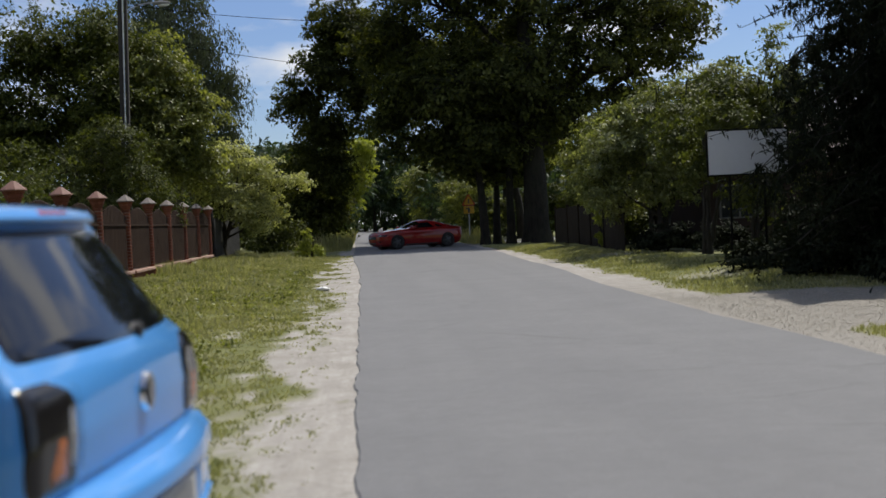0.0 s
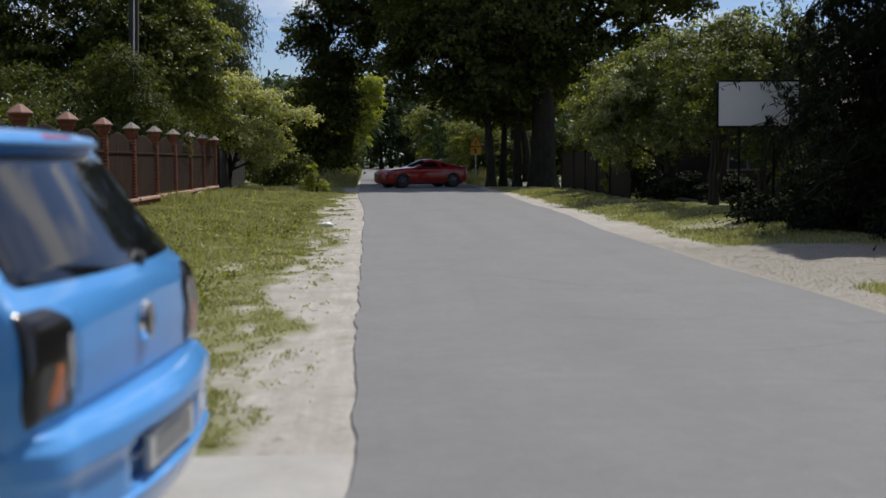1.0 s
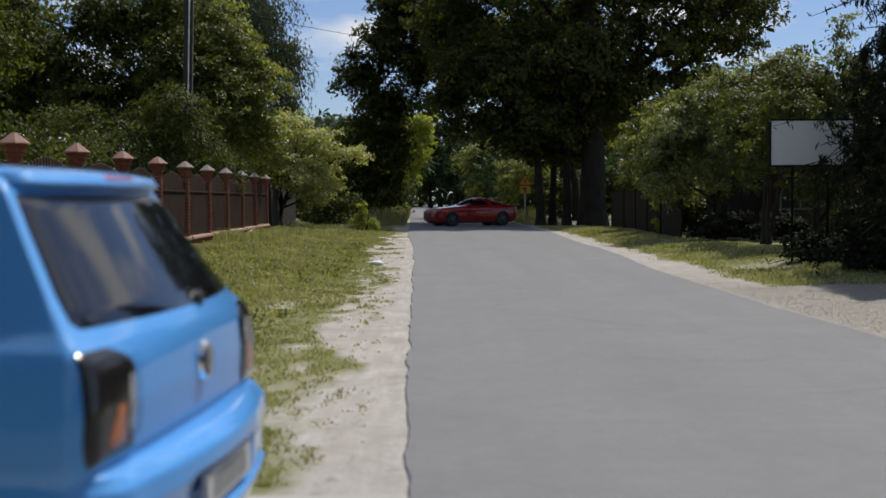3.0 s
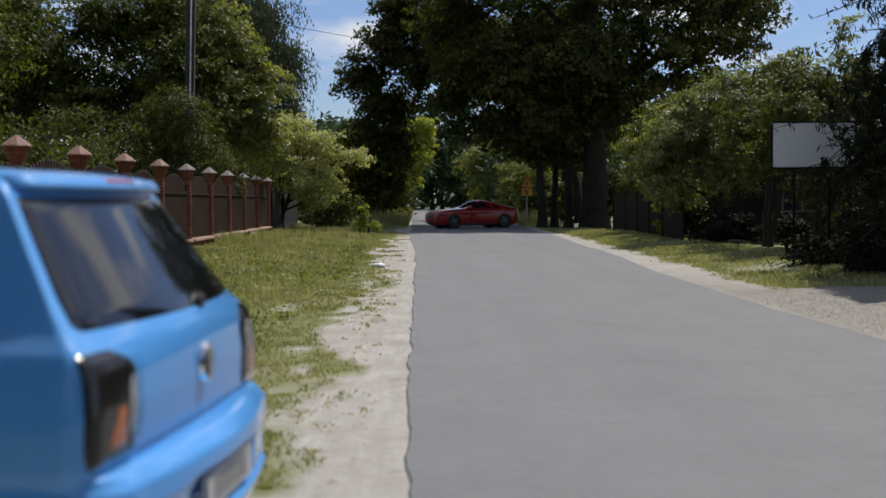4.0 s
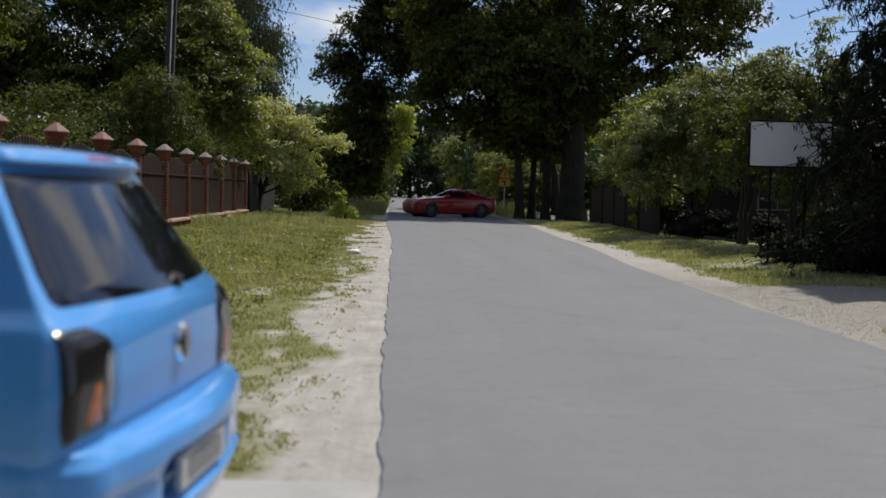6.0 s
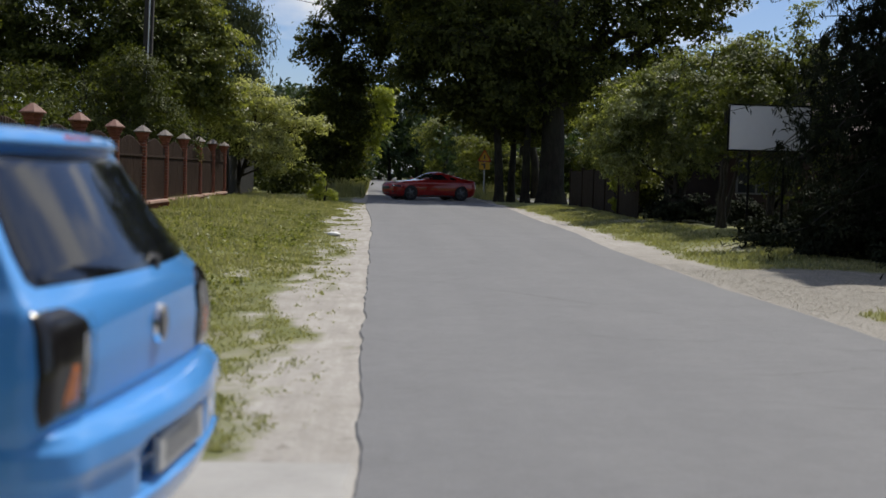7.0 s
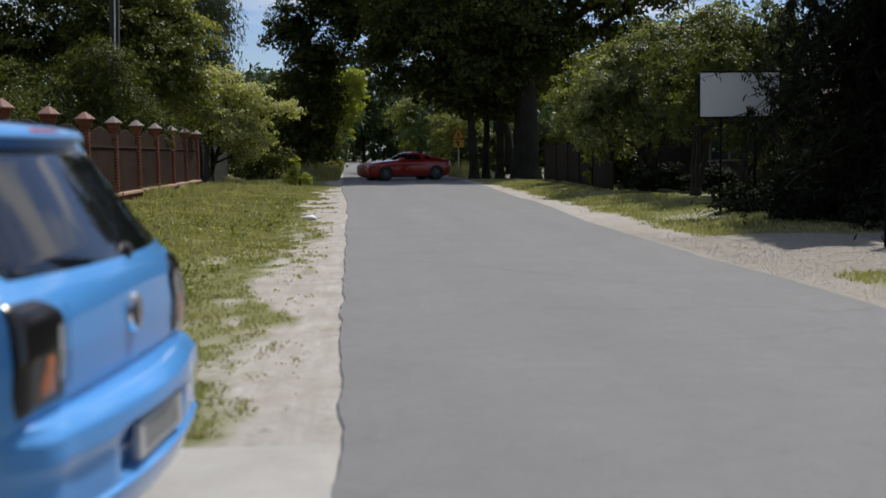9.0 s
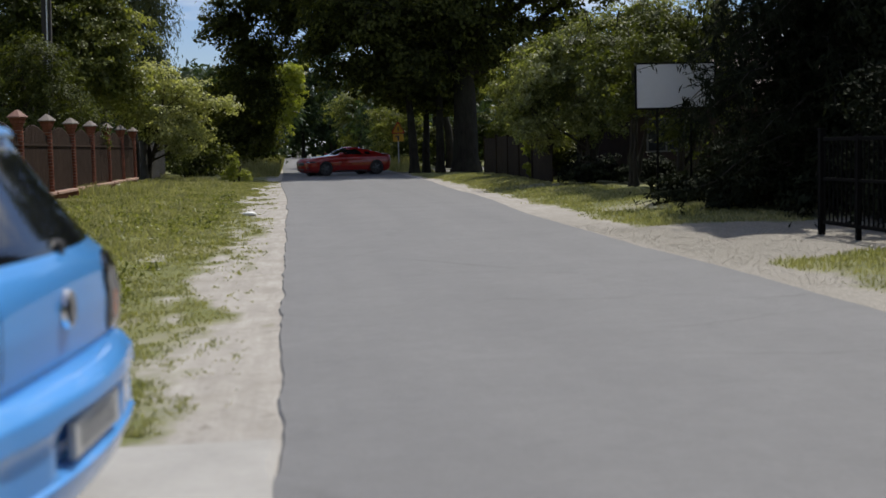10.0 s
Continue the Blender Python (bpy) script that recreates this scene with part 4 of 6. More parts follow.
        part("side_window", body.patch(lambda z: (body.index_at_x(1.63, z), body.index_at_x(2.75 - 1.0 * (z - 1.0), z)), list(np.linspace(0.985, 1.30, 8)), 0.005, s, 10), M_TINT, car, "dark tinted side window", smooth=True)
        part("side_strip", body.patch(lambda z: (body.index_at_x(1.15, z), body.index_at_x(2.9, z)), [0.52, 0.535, 0.56, 0.575], 0.014, s, 12), M_BLUE, car)
        part("headlamp", body.patch(lambda z: (93.0, 99.0), list(np.linspace(0.62, 0.76, 5)), 0.01, s, 6), M_SILVERLENS, car, "clear headlamp")
        mir = bmesh.new()
        bmesh.ops.create_uvsphere(mir, u_segments=14, v_segments=8, radius=1, matrix=Matrix.Translation((2.62, s * 0.92, 1.03)) @ Matrix.Diagonal((0.09, 0.12, 0.075, 1)))
        part("door_mirror", mir, M_BLUE, car, smooth=True)
        for wx in wheels:
            wheel(car, wx, s * 0.755, 0.30, 0.19, 6, M_ALLOY)
            part("arch_lip", ring_lip(wx, 0.30, 0.352, s * 0.853, -0.15, math.pi + 0.15, 0.022, s), M_BLUE, car, smooth=True)
            part("arch_liner", cyl_bm((wx, s * 0.42, 0.30), (wx, s * 0.845, 0.30), 0.345, sides=28, caps=False), M_BLACK_PLASTIC, car)
    for s in (1, -1):
        part("windscreen", body.patch(lambda z: (92.5, 103), list(np.linspace(1.0, 1.31, 10)), 0.006, s, 10), M_TINT, car, "dark windscreen", smooth=True)
    # roof spoiler lip with the high brake lamp
    sp = Shell([(1.328, 0.404, 4, 0.555, 0.10, 0.10, 0.05, 0.3, 0.3, 0.1), (1.334, 0.362, 4, 0.562, 0.10, 0.10, 0.05, 0.3, 0.3, 0.1),
                (1.345, 0.356, 4, 0.565, 0.10, 0.10, 0.05, 0.3, 0.3, 0.1), (1.372, 0.378, 4, 0.562, 0.11, 0.10, 0.05, 0.3, 0.3, 0.1),
                (1.386, 0.425, 4, 0.552, 0.12, 0.11, 0.055, 0.3, 0.3, 0.1), (1.396, 0.52, 4, 0.53, 0.14, 0.13, 0.06, 0.3, 0.3, 0.1), (1.402, 0.66, 4, 0.48, 0.16, 0.14, 0.06, 0.3, 0.3, 0.1)])
    spoiler = part("roof_spoiler", sp.skin(sorted(set(np.round(np.concatenate([np.linspace(1.328, 1.346, 6), np.linspace(1.346, 1.402, 12)]), 4))), 26, cap=False), M_BLUE, car, smooth=True)
    part("high_brake_lamp", sp.patch(lambda z: (-3.4, 3.4), [1.354, 1.358, 1.366, 1.370], 0.004, 1, 10), M_REDLENS, spoiler, "red high brake lamp")
    # badge, wiper
    bm = bmesh.new()
    bmesh.ops.create_cone(bm, cap_ends=True, segments=24, radius1=0.062, radius2=0.056, depth=0.016,
                          matrix=Matrix.Translation((0.112, 0, 0.81)) @ pose(0, 0, 0, 0, -90, 0))
    badge = part("badge", bm, M_CHROME, car, "round chrome-rimmed badge")
    part("badge_centre", cyl_bm((0.105, 0, 0.81), (0.101, 0, 0.81), 0.044, sides=20), M_BLACK_PLASTIC, badge)
    part("badge_bar", box_bm(0.097, 0.103, -0.014, 0.014, 0.772, 0.848, 0.002), M_CHROME, badge)
    bm = cyl_bm((0.195, -0.10, 0.99), (0.150, -0.10, 0.986), 0.028, 0.024, 14)
    wiper = part("wiper", bm, M_BLACK_PLASTIC, car, "black rear wiper")
    part("wiper_arm", box_bm(0.164, 0.174, -0.10, 0.03, 0.986, 0.996, 0.003), M_BLACK_PLASTIC, wiper)
    part("underbody", box_bm(0.32, 3.9, -0.6, 0.6, 0.16, 0.40, 0.03), M_BLACK_PLASTIC, car)
    part("tailpipe", cyl_bm((0.12, 0.45, 0.215), (0.4, 0.45, 0.215), 0.028, sides=12), M_GALV, car)
    return car


BLUE_POSE = pose(-0.534, 3.60, 0.008, 0, 0, 174.6)
blue_car(BLUE_POSE)

RED_TABLE = [
    (0.16, 0.30, 4.55, 0.84, 0.25, 0.20, 0.10, 0.45, 0.35, 0.15),
    (0.26, 0.10, 4.74, 0.92, 0.35, 0.28, 0.12, 0.60, 0.40, 0.16),
    (0.45, 0.03, 4.78, 0.950, 0.40, 0.30, 0.12, 0.65, 0.42, 0.16),
    (0.62, 0.00, 4.78, 0.952, 0.40, 0.30, 0.12, 0.65, 0.42, 0.16),
    (0.72, 0.02, 4.77, 0.945, 0.40, 0.30, 0.12, 0.65, 0.42, 0.18),
    (0.79, 0.02, 4.72, 0.938, 0.40, 0.30, 0.12, 0.68, 0.45, 0.20),
    (0.85, 0.02, 4.62, 0.925, 0.40, 0.30, 0.12, 0.75, 0.45, 0.22),
    (0.91, 0.03, 4.28, 0.900, 0.38, 0.28, 0.12, 0.70, 0.42, 0.22),
    (0.955, 0.05, 3.78, 0.865, 0.35, 0.28, 0.12, 0.45, 0.30, 0.22),
    (0.985, 0.10, 3.36, 0.80, 0.35, 0.28, 0.12, 0.30, 0.22, 0.22),
    (1.02, 0.36, 3.18, 0.755, 0.35, 0.28, 0.12, 0.30, 0.22, 0.22),
    (1.12, 0.78, 2.94, 0.705, 0.40, 0.28, 0.12, 0.32, 0.22, 0.22),
    (1.22, 1.12, 2.72, 0.655, 0.40, 0.28, 0.12, 0.32, 0.22, 0.22),
    (1.31, 1.46, 2.50, 0.590, 0.35, 0.25, 0.12, 0.32, 0.22, 0.2),
    (1.355, 1.72, 2.36, 0.50, 0.30, 0.25, 0.08, 0.28, 0.2, 0.15),
    (1.378, 1.88, 2.20, 0.34, 0.15, 0.15, 0.04, 0.12, 0.12, 0.06),
]


def red_car(m):
    car = thing("sports_coupe", m, "bright red two-door sports coupe crossing the shaded junction", "car")
    body = Shell(RED_TABLE)
    wheels = (1.02, 3.74)
    zs = sorted(set(np.round(np.concatenate([np.linspace(0.16, 1.0, 42), np.linspace(1.0, 1.355, 16), [1.365, 1.372, 1.378]]), 4)))
    part("body", body.skin(zs, None, wheels, 0.375, 0.34), M_RED, car, smooth=True)
    fr = len(body.half(0.5)) - 1
    part("grille", body.patch(lambda z: (fr - 9.5, fr), list(np.linspace(0.50, 0.665, 6)), 0.008, 1, 8), M_BLACK_PLASTIC, car, "black grille")
    part("grille", body.patch(lambda z: (fr - 9.5, fr), list(np.linspace(0.50, 0.665, 6)), 0.008, -1, 8), M_BLACK_PLASTIC, car, "black grille")
    part("emblem", box_bm(4.76, 4.80, -0.09, 0.09, 0.56, 0.61, 0.01), M_CHROME, car, "plain chrome emblem")
    for s in (1, -1):
        part("air_intake", body.patch(lambda z: (fr - 9, fr), list(np.linspace(0.27, 0.36, 4)), 0.008, s, 8), M_BLACK_PLASTIC, car)
        lamp = part("headlamp", body.patch(lambda z: (fr - 20, fr - 11.5), list(np.linspace(0.63, 0.715, 5)), 0.010, s, 8), M_SMOKE, car, "dark headlamp")
        part("lens", body.patch(lambda z: (fr - 16, fr - 12.5), list(np.linspace(0.645, 0.70, 4)), 0.0125, s, 4), M_SILVERLENS, lamp, "bright lens")
        part("fog_lamp", body.patch(lambda z: (fr - 15, fr - 12), list(np.linspace(0.36, 0.43, 4)), 0.008, s, 4), M_SMOKE, car)
        part("tail_lamp", body.patch(lambda z: (8, 13), list(np.linspace(0.66, 0.84, 4)), 0.008, s, 5), M_REDLENS, car, "red tail lamp")
        part("side_window", body.patch(lambda z: (body.index_at_x(1.62 + 1.3 * (z - 0.99), z), body.index_at_x(2.98 - 1.9 * (z - 0.99), z)), list(np.linspace(0.995, 1.27, 8)), 0.006, s, 12), M_TINT, car, "dark side window", smooth=True)
        part("quarter_window", body.patch(lambda z: (body.index_at_x(1.18 + 1.2 * (z - 0.99), z), body.index_at_x(1.54 + 0.6 * (z - 0.99), z)), list(np.linspace(1.0, 1.15, 5)), 0.006, s, 6), M_TINT, car, "dark quarter window", smooth=True)
        part("door_seam", body.patch(lambda z: (body.index_at_x(1.75, z), body.index_at_x(1.765, z)), list(np.linspace(0.35, 0.97, 8)), 0.002, s, 2), M_BLACK_PLASTIC, car)
        part("door_seam", body.patch(lambda z: (body.index_at_x(3.02, z), body.index_at_x(3.035, z)), list(np.linspace(0.35, 0.95, 8)), 0.002, s, 2), M_BLACK_PLASTIC, car)
        part("sill", body.patch(lambda z: (body.index_at_x(1.42, z), body.index_at_x(3.34, z)), list(np.linspace(0.17, 0.25, 4)), 0.02, s, 10), M_BLACK_PLASTIC, car)
        part("door_handle", box_bm(1.9, 2.08, s * 0.945 - 0.02, s * 0.945 + 0.02, 0.80, 0.83, 0.006), M_RED, car)
        mir = bmesh.new()
        bmesh.ops.create_uvsphere(mir, u_segments=14, v_segments=8, radius=1, matrix=Matrix.Translation((2.86, s * 0.99, 1.02)) @ Matrix.Diagonal((0.09, 0.12, 0.075, 1)))
        part("door_mirror", mir, M_RED, car, smooth=True)
        for wx in wheels:
            wheel(car, wx, s * 0.83, 0.345, 0.24, 5, M_DARK_ALLOY)
            part("arch_lip", ring_lip(wx, 0.34, 0.382, s * 0.945, -0.1, math.pi + 0.1, 0.018, s), M_RED, car, smooth=True)
            part("arch_liner", cyl_bm((wx, s * 0.5, 0.34), (wx, s * 0.935, 0.34), 0.375, sides=28, caps=False), M_BLACK_PLASTIC, car)
    for s in (1, -1):
        part("windscreen", body.patch(lambda z: (fr - 11, fr), list(np.linspace(0.985, 1.325, 10)), 0.006, s, 10), M_TINT, car, "dark windscreen", smooth=True)
        part("rear_window", body.patch(lambda z: (0, 11), list(np.linspace(1.03, 1.30, 8)), 0.006, s, 10), M_TINT, car, "dark rear window", smooth=True)
    part("hood_scoop", box_bm(3.5, 3.9, -0.35, -0.2, 0.90, 0.945, 0.01), M_BLACK_PLASTIC, car)
    part("underbody", box_bm(0.4, 4.4, -0.65, 0.65, 0.15, 0.45, 0.03), M_BLACK_PLASTIC, car)
    return car


RED_HEAD = 180 + 22
red_car(Matrix.Translation((2.62, 59.0, 0.012)) @ pose(0, 0, 0, 0, 0, RED_HEAD) @ pose(-2.39, 0, 0))


# ---- trees ----
def tubes(paths, sides):
    """Tapered tubes; each path is a pair of arrays, points and radii."""
    vs, fs, o = [], [], 0
    ang = np.linspace(0, math.tau, sides, endpoint=False)
    for pts, rad in paths:
        d = np.gradient(pts, axis=0)
        d /= np.linalg.norm(d, axis=1)[:, None] + 1e-9
        ref = np.where(np.abs(d[:, 2:3]) > 0.9, np.array([[1.0, 0, 0]]), np.array([[0, 0, 1.0]]))
        u = np.cross(d, ref)
        u /= np.linalg.norm(u, axis=1)[:, None] + 1e-9
        w = np.cross(d, u)
        ring = pts[:, None, :] + rad[:, None, None] * (np.cos(ang)[None, :, None] * u[:, None, :] + np.sin(ang)[None, :, None] * w[:, None, :])
        n = len(pts)
        vs.append(ring.reshape(-1, 3))
        i = np.arange(n - 1)[:, None] * sides + np.arange(sides)[None, :]
        j = np.arange(n - 1)[:, None] * sides + (np.arange(sides)[None, :] + 1) % sides
        fs.append((np.stack([i, j, j + sides, i + sides], -1).reshape(-1, 4)) + o)
        o += n * sides
    return np.concatenate(vs), np.concatenate(fs)


def curve(a, b, rng, bend=0.12, n=7, lift=0.0, jitter=0.02):
    a, b = np.array(a, float), np.array(b, float)
    s = np.linspace(0, 1, n)[:, None]
    length = np.linalg.norm(b - a)
    off = rng.normal(0, bend * length, 3) * np.array([1, 1, 0.6])
    p = a + (b - a) * s + off * np.sin(s * math.pi) + np.array([0, 0, lift * length]) * np.sin(s * math.pi)
    p[1:-1] += rng.normal(0, jitter * length, (n - 2, 3))
    return p


def leaves(centres, count, spread, size, rng, hang=0.0, narrow=0.55, flat=0.5):
    """Folded leaves scattered round the twigs: two triangles each."""
    pick = rng.integers(0, len(centres), count)
    size_of = rng.uniform(0.65, 1.35, len(centres))[pick][:, None]
    out = rng.normal(0, 1, (count, 3))
    out /= np.maximum(np.linalg.norm(out, axis=1)[:, None] * 0.62, 1.0)
    pos = centres[pick] + out * spread * size_of * np.array([1, 1, flat])
    d = rng.normal(0, 1, (count, 3))
    d[:, 2] -= hang
    d /= np.linalg.norm(d, axis=1)[:, None] + 1e-9
    up = rng.normal(0, 0.45, (count, 3)) + np.array([0.1, 0, 0.65]) + out * 0.62
    sd = np.cross(d, up)
    sd /= np.linalg.norm(sd, axis=1)[:, None] + 1e-9
    nrm = np.cross(sd, d)
    nrm *= np.sign((nrm * up).sum(1))[:, None]
    L = (size * rng.uniform(0.6, 1.35, count))[:, None]
    tip, tail = pos + d * L * 0.5, pos - d * L * 0.5
    a = pos + sd * L * narrow * 0.5 + nrm * L * 0.12
    b = pos - sd * L * narrow * 0.5 + nrm * L * 0.12
    v = np.stack([tail, a, tip, b], 1).reshape(-1, 3)
    o = np.arange(count)[:, None] * 4
    f = np.concatenate([o + np.array([[0, 1, 2]]), o + np.array([[0, 2, 3]])], 1).reshape(-1, 3)
    return v, f


def broadleaf(name, base, trunk_r, crown_c, crown_r, n_limbs, n_sub, n_leaves, leaf, spread, leaf_mat, bark, seed, label,
              category="tree", low=0.15, trunks=1, group="", hang=0.0, min_z=-9.0, lift=0.06, clumped=0.2):
    """A tapered trunk, limbs reaching into an uneven crown, twigs and leaf clumps. crown_c is counted from the base."""
    rng = np.random.default_rng(seed)
    x, y = base
    z = float(ground_z(x, y))
    tree = thing(name, Matrix.Translation((x, y, z)), label, category, group)
    cc, cr = np.array(crown_c, float), np.array(crown_r, float)
    paths, clumps, stems, twigs, ends = [], [], [], [], []
    for k in range(trunks):
        foot = np.array([0, 0, -0.25]) + (rng.normal(0, trunk_r * 1.8, 3) * np.array([1, 1, 0]) if trunks > 1 else 0)
        top = cc + np.array([rng.normal(0, cr[0] * 0.12), rng.normal(0, cr[1] * 0.12), cr[2] * 0.45])
        if trunks > 1:
            top = cc + rng.normal(0, 0.4, 3) * cr * np.array([1, 1, 0.3])
        p = curve(foot, top, rng, 0.04, 12, 0.0, 0.006)
        if trunks == 1:
            rise = np.clip((p[:, 2] - p[0, 2]) / (p[-1, 2] - p[0, 2]), 0, 1)[:, None]
            p[:, :2] *= rise ** 1.1
        r = trunk_r * np.linspace(1, 0.22, 12)
        r[0] *= 1.35
        paths.append((p, r))
        stems.append((p, r))
    for k in range(n_limbs):
        p, r = stems[k % trunks]
        v = rng.normal(0, 1, 3)
        v /= np.linalg.norm(v)
        reach = rng.uniform(0.42, 1.0) * (1 + 0.3 * math.sin(3.3 * v[0] + 2.1 * v[1] + seed) * math.cos(2.9 * v[2] + seed))
        end = cc + v * cr * reach
        end[2] = max(end[2], min_z + 0.2 + rng.uniform(0, 0.16) * cr[2])
        horiz = math.hypot(end[0], end[1])
        sz = np.clip(end[2] - (0.45 + 0.3 * rng.random()) * horiz, low * (cc[2] + cr[2]), p[-1][2] * 0.97)
        i = int(np.argmin(np.abs(p[:, 2] - sz)))
        q = curve(p[i], end, rng, 0.07, 8, lift)
        lr = r[i] * rng.uniform(0.32, 0.5)
        paths.append((q, lr * np.linspace(1, 0.18, 8)))
        ends.append(q[7:])
        for j in range(n_sub):
            s = q[rng.integers(3, 8)]
            e = s + rng.normal(0, 1, 3) * cr * 0.21
            e[2] = max(e[2], min_z)
            far = math.sqrt((((e - cc) / cr) ** 2).sum())
            if far > 1.12:
                e = cc + (e - cc) * rng.uniform(0.86, 1.12) / far
            t = curve(s, e, rng, 0.1, 4, -hang * 0.1)
            twigs.append((t, max(0.006, lr * 0.28) * np.linspace(1, 0.25, 4)))
            clumps.append(t[2:] if j % 3 else t[-1:])
    v, f = tubes(paths, 7)
    v2, f2 = tubes(twigs, 3)
    v, f = np.concatenate([v, v2]), np.concatenate([f, f2 + len(v)])
    fast_mesh("trunk", v, f, bark, tree, "rough bark trunk and limbs", smooth=True)
    cen = np.concatenate(clumps)
    cen = np.concatenate(ends + [cen[rng.permutation(len(cen))[:max(30, int(len(cen) * clumped))]]])
    v, f = leaves(cen, int(n_leaves * 0.84), spread * 1.75, leaf * 1.06, rng, hang, flat=0.62)
    keep = v[:, 2].reshape(-1, 4).min(1) > max(min_z - 0.4, 0.03)
    v = v.reshape(-1, 4, 3)[keep].reshape(-1, 3)
    o = np.arange(keep.sum())[:, None] * 4
    f = np.concatenate([o + np.array([[0, 1, 2]]), o + np.array([[0, 2, 3]])], 1).reshape(-1, 3)
    fast_mesh("crown", v, f, leaf_mat, tree, "crown of many small leaves")
    return tree


def lobed_tree(name, base, trunk_r, lobes, n_leaves, leaf, leaf_mat, bark, seed, label, category="tree", trunks=1, spray=0.42,
               droop=0.25, per=44, shell=0.55, narrow=0.55, fork=0.22, group=""):
    """A tree whose crown is a cluster of lobes (x, y, z and half sizes, in the world): trunk, a limb into each lobe,
    twigs out to its rim, and flat drooping sprays of folded leaves with gaps between them."""
    rng = np.random.default_rng(seed)
    z0 = float(ground_z(*base))
    foot = np.array([base[0], base[1], z0])
    tree = thing(name, Matrix.Translation(foot), label, category, group)
    lob = np.array(lobes, float)
    cen, rad = lob[:, :3] - foot, lob[:, 3:]
    weight = (rad[:, 0] * rad[:, 1] + rad[:, 0] * rad[:, 2] + rad[:, 1] * rad[:, 2])
    weight = weight / weight.sum()
    mid, top = (cen * weight[:, None]).sum(0), cen[:, 2].max()
    paths, stems, twigs = [], [], []
    for k in range(trunks):
        start = np.array([0, 0, -0.25]) + (rng.normal(0, trunk_r * 1.6, 3) * np.array([1, 1, 0]) if trunks > 1 else 0)
        head = np.array([mid[0], mid[1], top]) + (rng.normal(0, 0.35, 3) * rad.mean() if trunks > 1 else 0)
        p = curve(start, head, rng, 0.03, 14, 0.0, 0.006)
        if trunks == 1:
            p[:, :2] *= np.linspace(0, 1, 14)[:, None] ** 1.2
        r = trunk_r * np.linspace(1, 0.16, 14)
        r[0] *= 1.35
        paths.append((p, r))
        stems.append((p, r))
    n_spray = max(6, n_leaves // per)
    tips, axes, grow, outs = [], [], [], []
    for i, (c, r, w) in enumerate(zip(cen, rad, weight)):
        p, pr = stems[i % trunks]
        want = c[2] - 0.55 * math.hypot(c[0] - mid[0], c[1] - mid[1]) - 0.3 * r[2]
        a = int(np.argmin(np.abs(p[:, 2] - max(want, fork * top))))
        limb = curve(p[a], c, rng, 0.06, 8, 0.05)
        lr = pr[a] * 0.55
        paths.append((limb, lr * np.linspace(1, 0.3, 8)))
        m = max(4, int(round(n_spray * w)))
        v = rng.normal(0, 1, (m, 3))
        v /= np.linalg.norm(v, axis=1)[:, None]
        bulge = 1 + 0.22 * np.sin(4.1 * v[:, 0] + 2.3 * v[:, 2] + seed) * np.cos(3.7 * v[:, 1] + i)
        tip = c + v * r * (rng.uniform(shell, 1.04, m) * bulge)[:, None]
        tip[:, 2] = np.maximum(tip[:, 2], 0.15)
        ax = v * np.array([1, 1, 0.35]) + rng.normal(0, 0.25, (m, 3))
        ax[:, 2] -= droop
        ax /= np.linalg.norm(ax, axis=1)[:, None]
        tips.append(tip)
        axes.append(ax)
        outs.append(v)
        grow.append(np.full(m, 0.8 + 0.2 * min(1.6, r.mean())))
        boughs = []
        for b in range(max(3, m // 9)):
            e = c + v[b] * r * 0.72
            q = curve(limb[rng.integers(4, 8)], e, rng, 0.09, 5, 0.04)
            boughs.append(q)
            paths.append((q, max(0.008, lr * 0.3) * np.linspace(1, 0.3, 5)))
        ends = np.concatenate(boughs)
        for b in range(0, m, 2):
            near = ends[np.argmin(((ends - tip[b]) ** 2).sum(1))]
            twigs.append((curve(near, tip[b], rng, 0.08, 4), max(0.005, lr * 0.10) * np.linspace(1, 0.4, 4)))
    v, f = tubes(paths, 7)
    v2, f2 = tubes(twigs, 3)
    fast_mesh("trunk", np.concatenate([v, v2]), np.concatenate([f, f2 + len(v)]), bark, tree, "rough bark trunk and limbs", smooth=True)
    tips, axes, grow, outs = np.concatenate(tips), np.concatenate(axes), np.concatenate(grow), np.concatenate(outs)
    size_of = rng.uniform(0.55, 1.4, len(tips)) * grow
    pick = rng.choice(len(tips), n_leaves, p=size_of ** 2 / (size_of ** 2).sum())
    ax = axes[pick]
    side = np.cross(ax, np.array([0, 0, 1.0]))
    side /= np.linalg.norm(side, axis=1)[:, None] + 1e-9
    lift = np.cross(side, ax)
    g = (spray * size_of[pick])[:, None]
    along = rng.uniform(-1.0, 0.9, (n_leaves, 1))
    pos = tips[pick] + ax * along * g + side * rng.normal(0, 0.42, (n_leaves, 1)) * g * (1.1 - 0.5 * along) + lift * rng.normal(0, 0.17, (n_leaves, 1)) * g
    pos[:, 2] -= droop * 0.35 * g[:, 0] * np.maximum(along[:, 0], 0) ** 2
    d = ax * 0.8 + rng.normal(0, 0.6, (n_leaves, 3))
    d -= outs[pick] * (d * outs[pick]).sum(1)[:, None] * 0.45
    d[:, 2] -= droop
    d /= np.linalg.norm(d, axis=1)[:, None] + 1e-9
    up = lift * 0.5 + outs[pick] * 0.4 + rng.normal(0, 0.38, (n_leaves, 3)) + np.array([0, 0, 0.45])
    sd = np.cross(d, up)
    sd /= np.linalg.norm(sd, axis=1)[:, None] + 1e-9
    nrm = np.cross(sd, d)
    nrm *= np.sign((nrm * up).sum(1))[:, None]
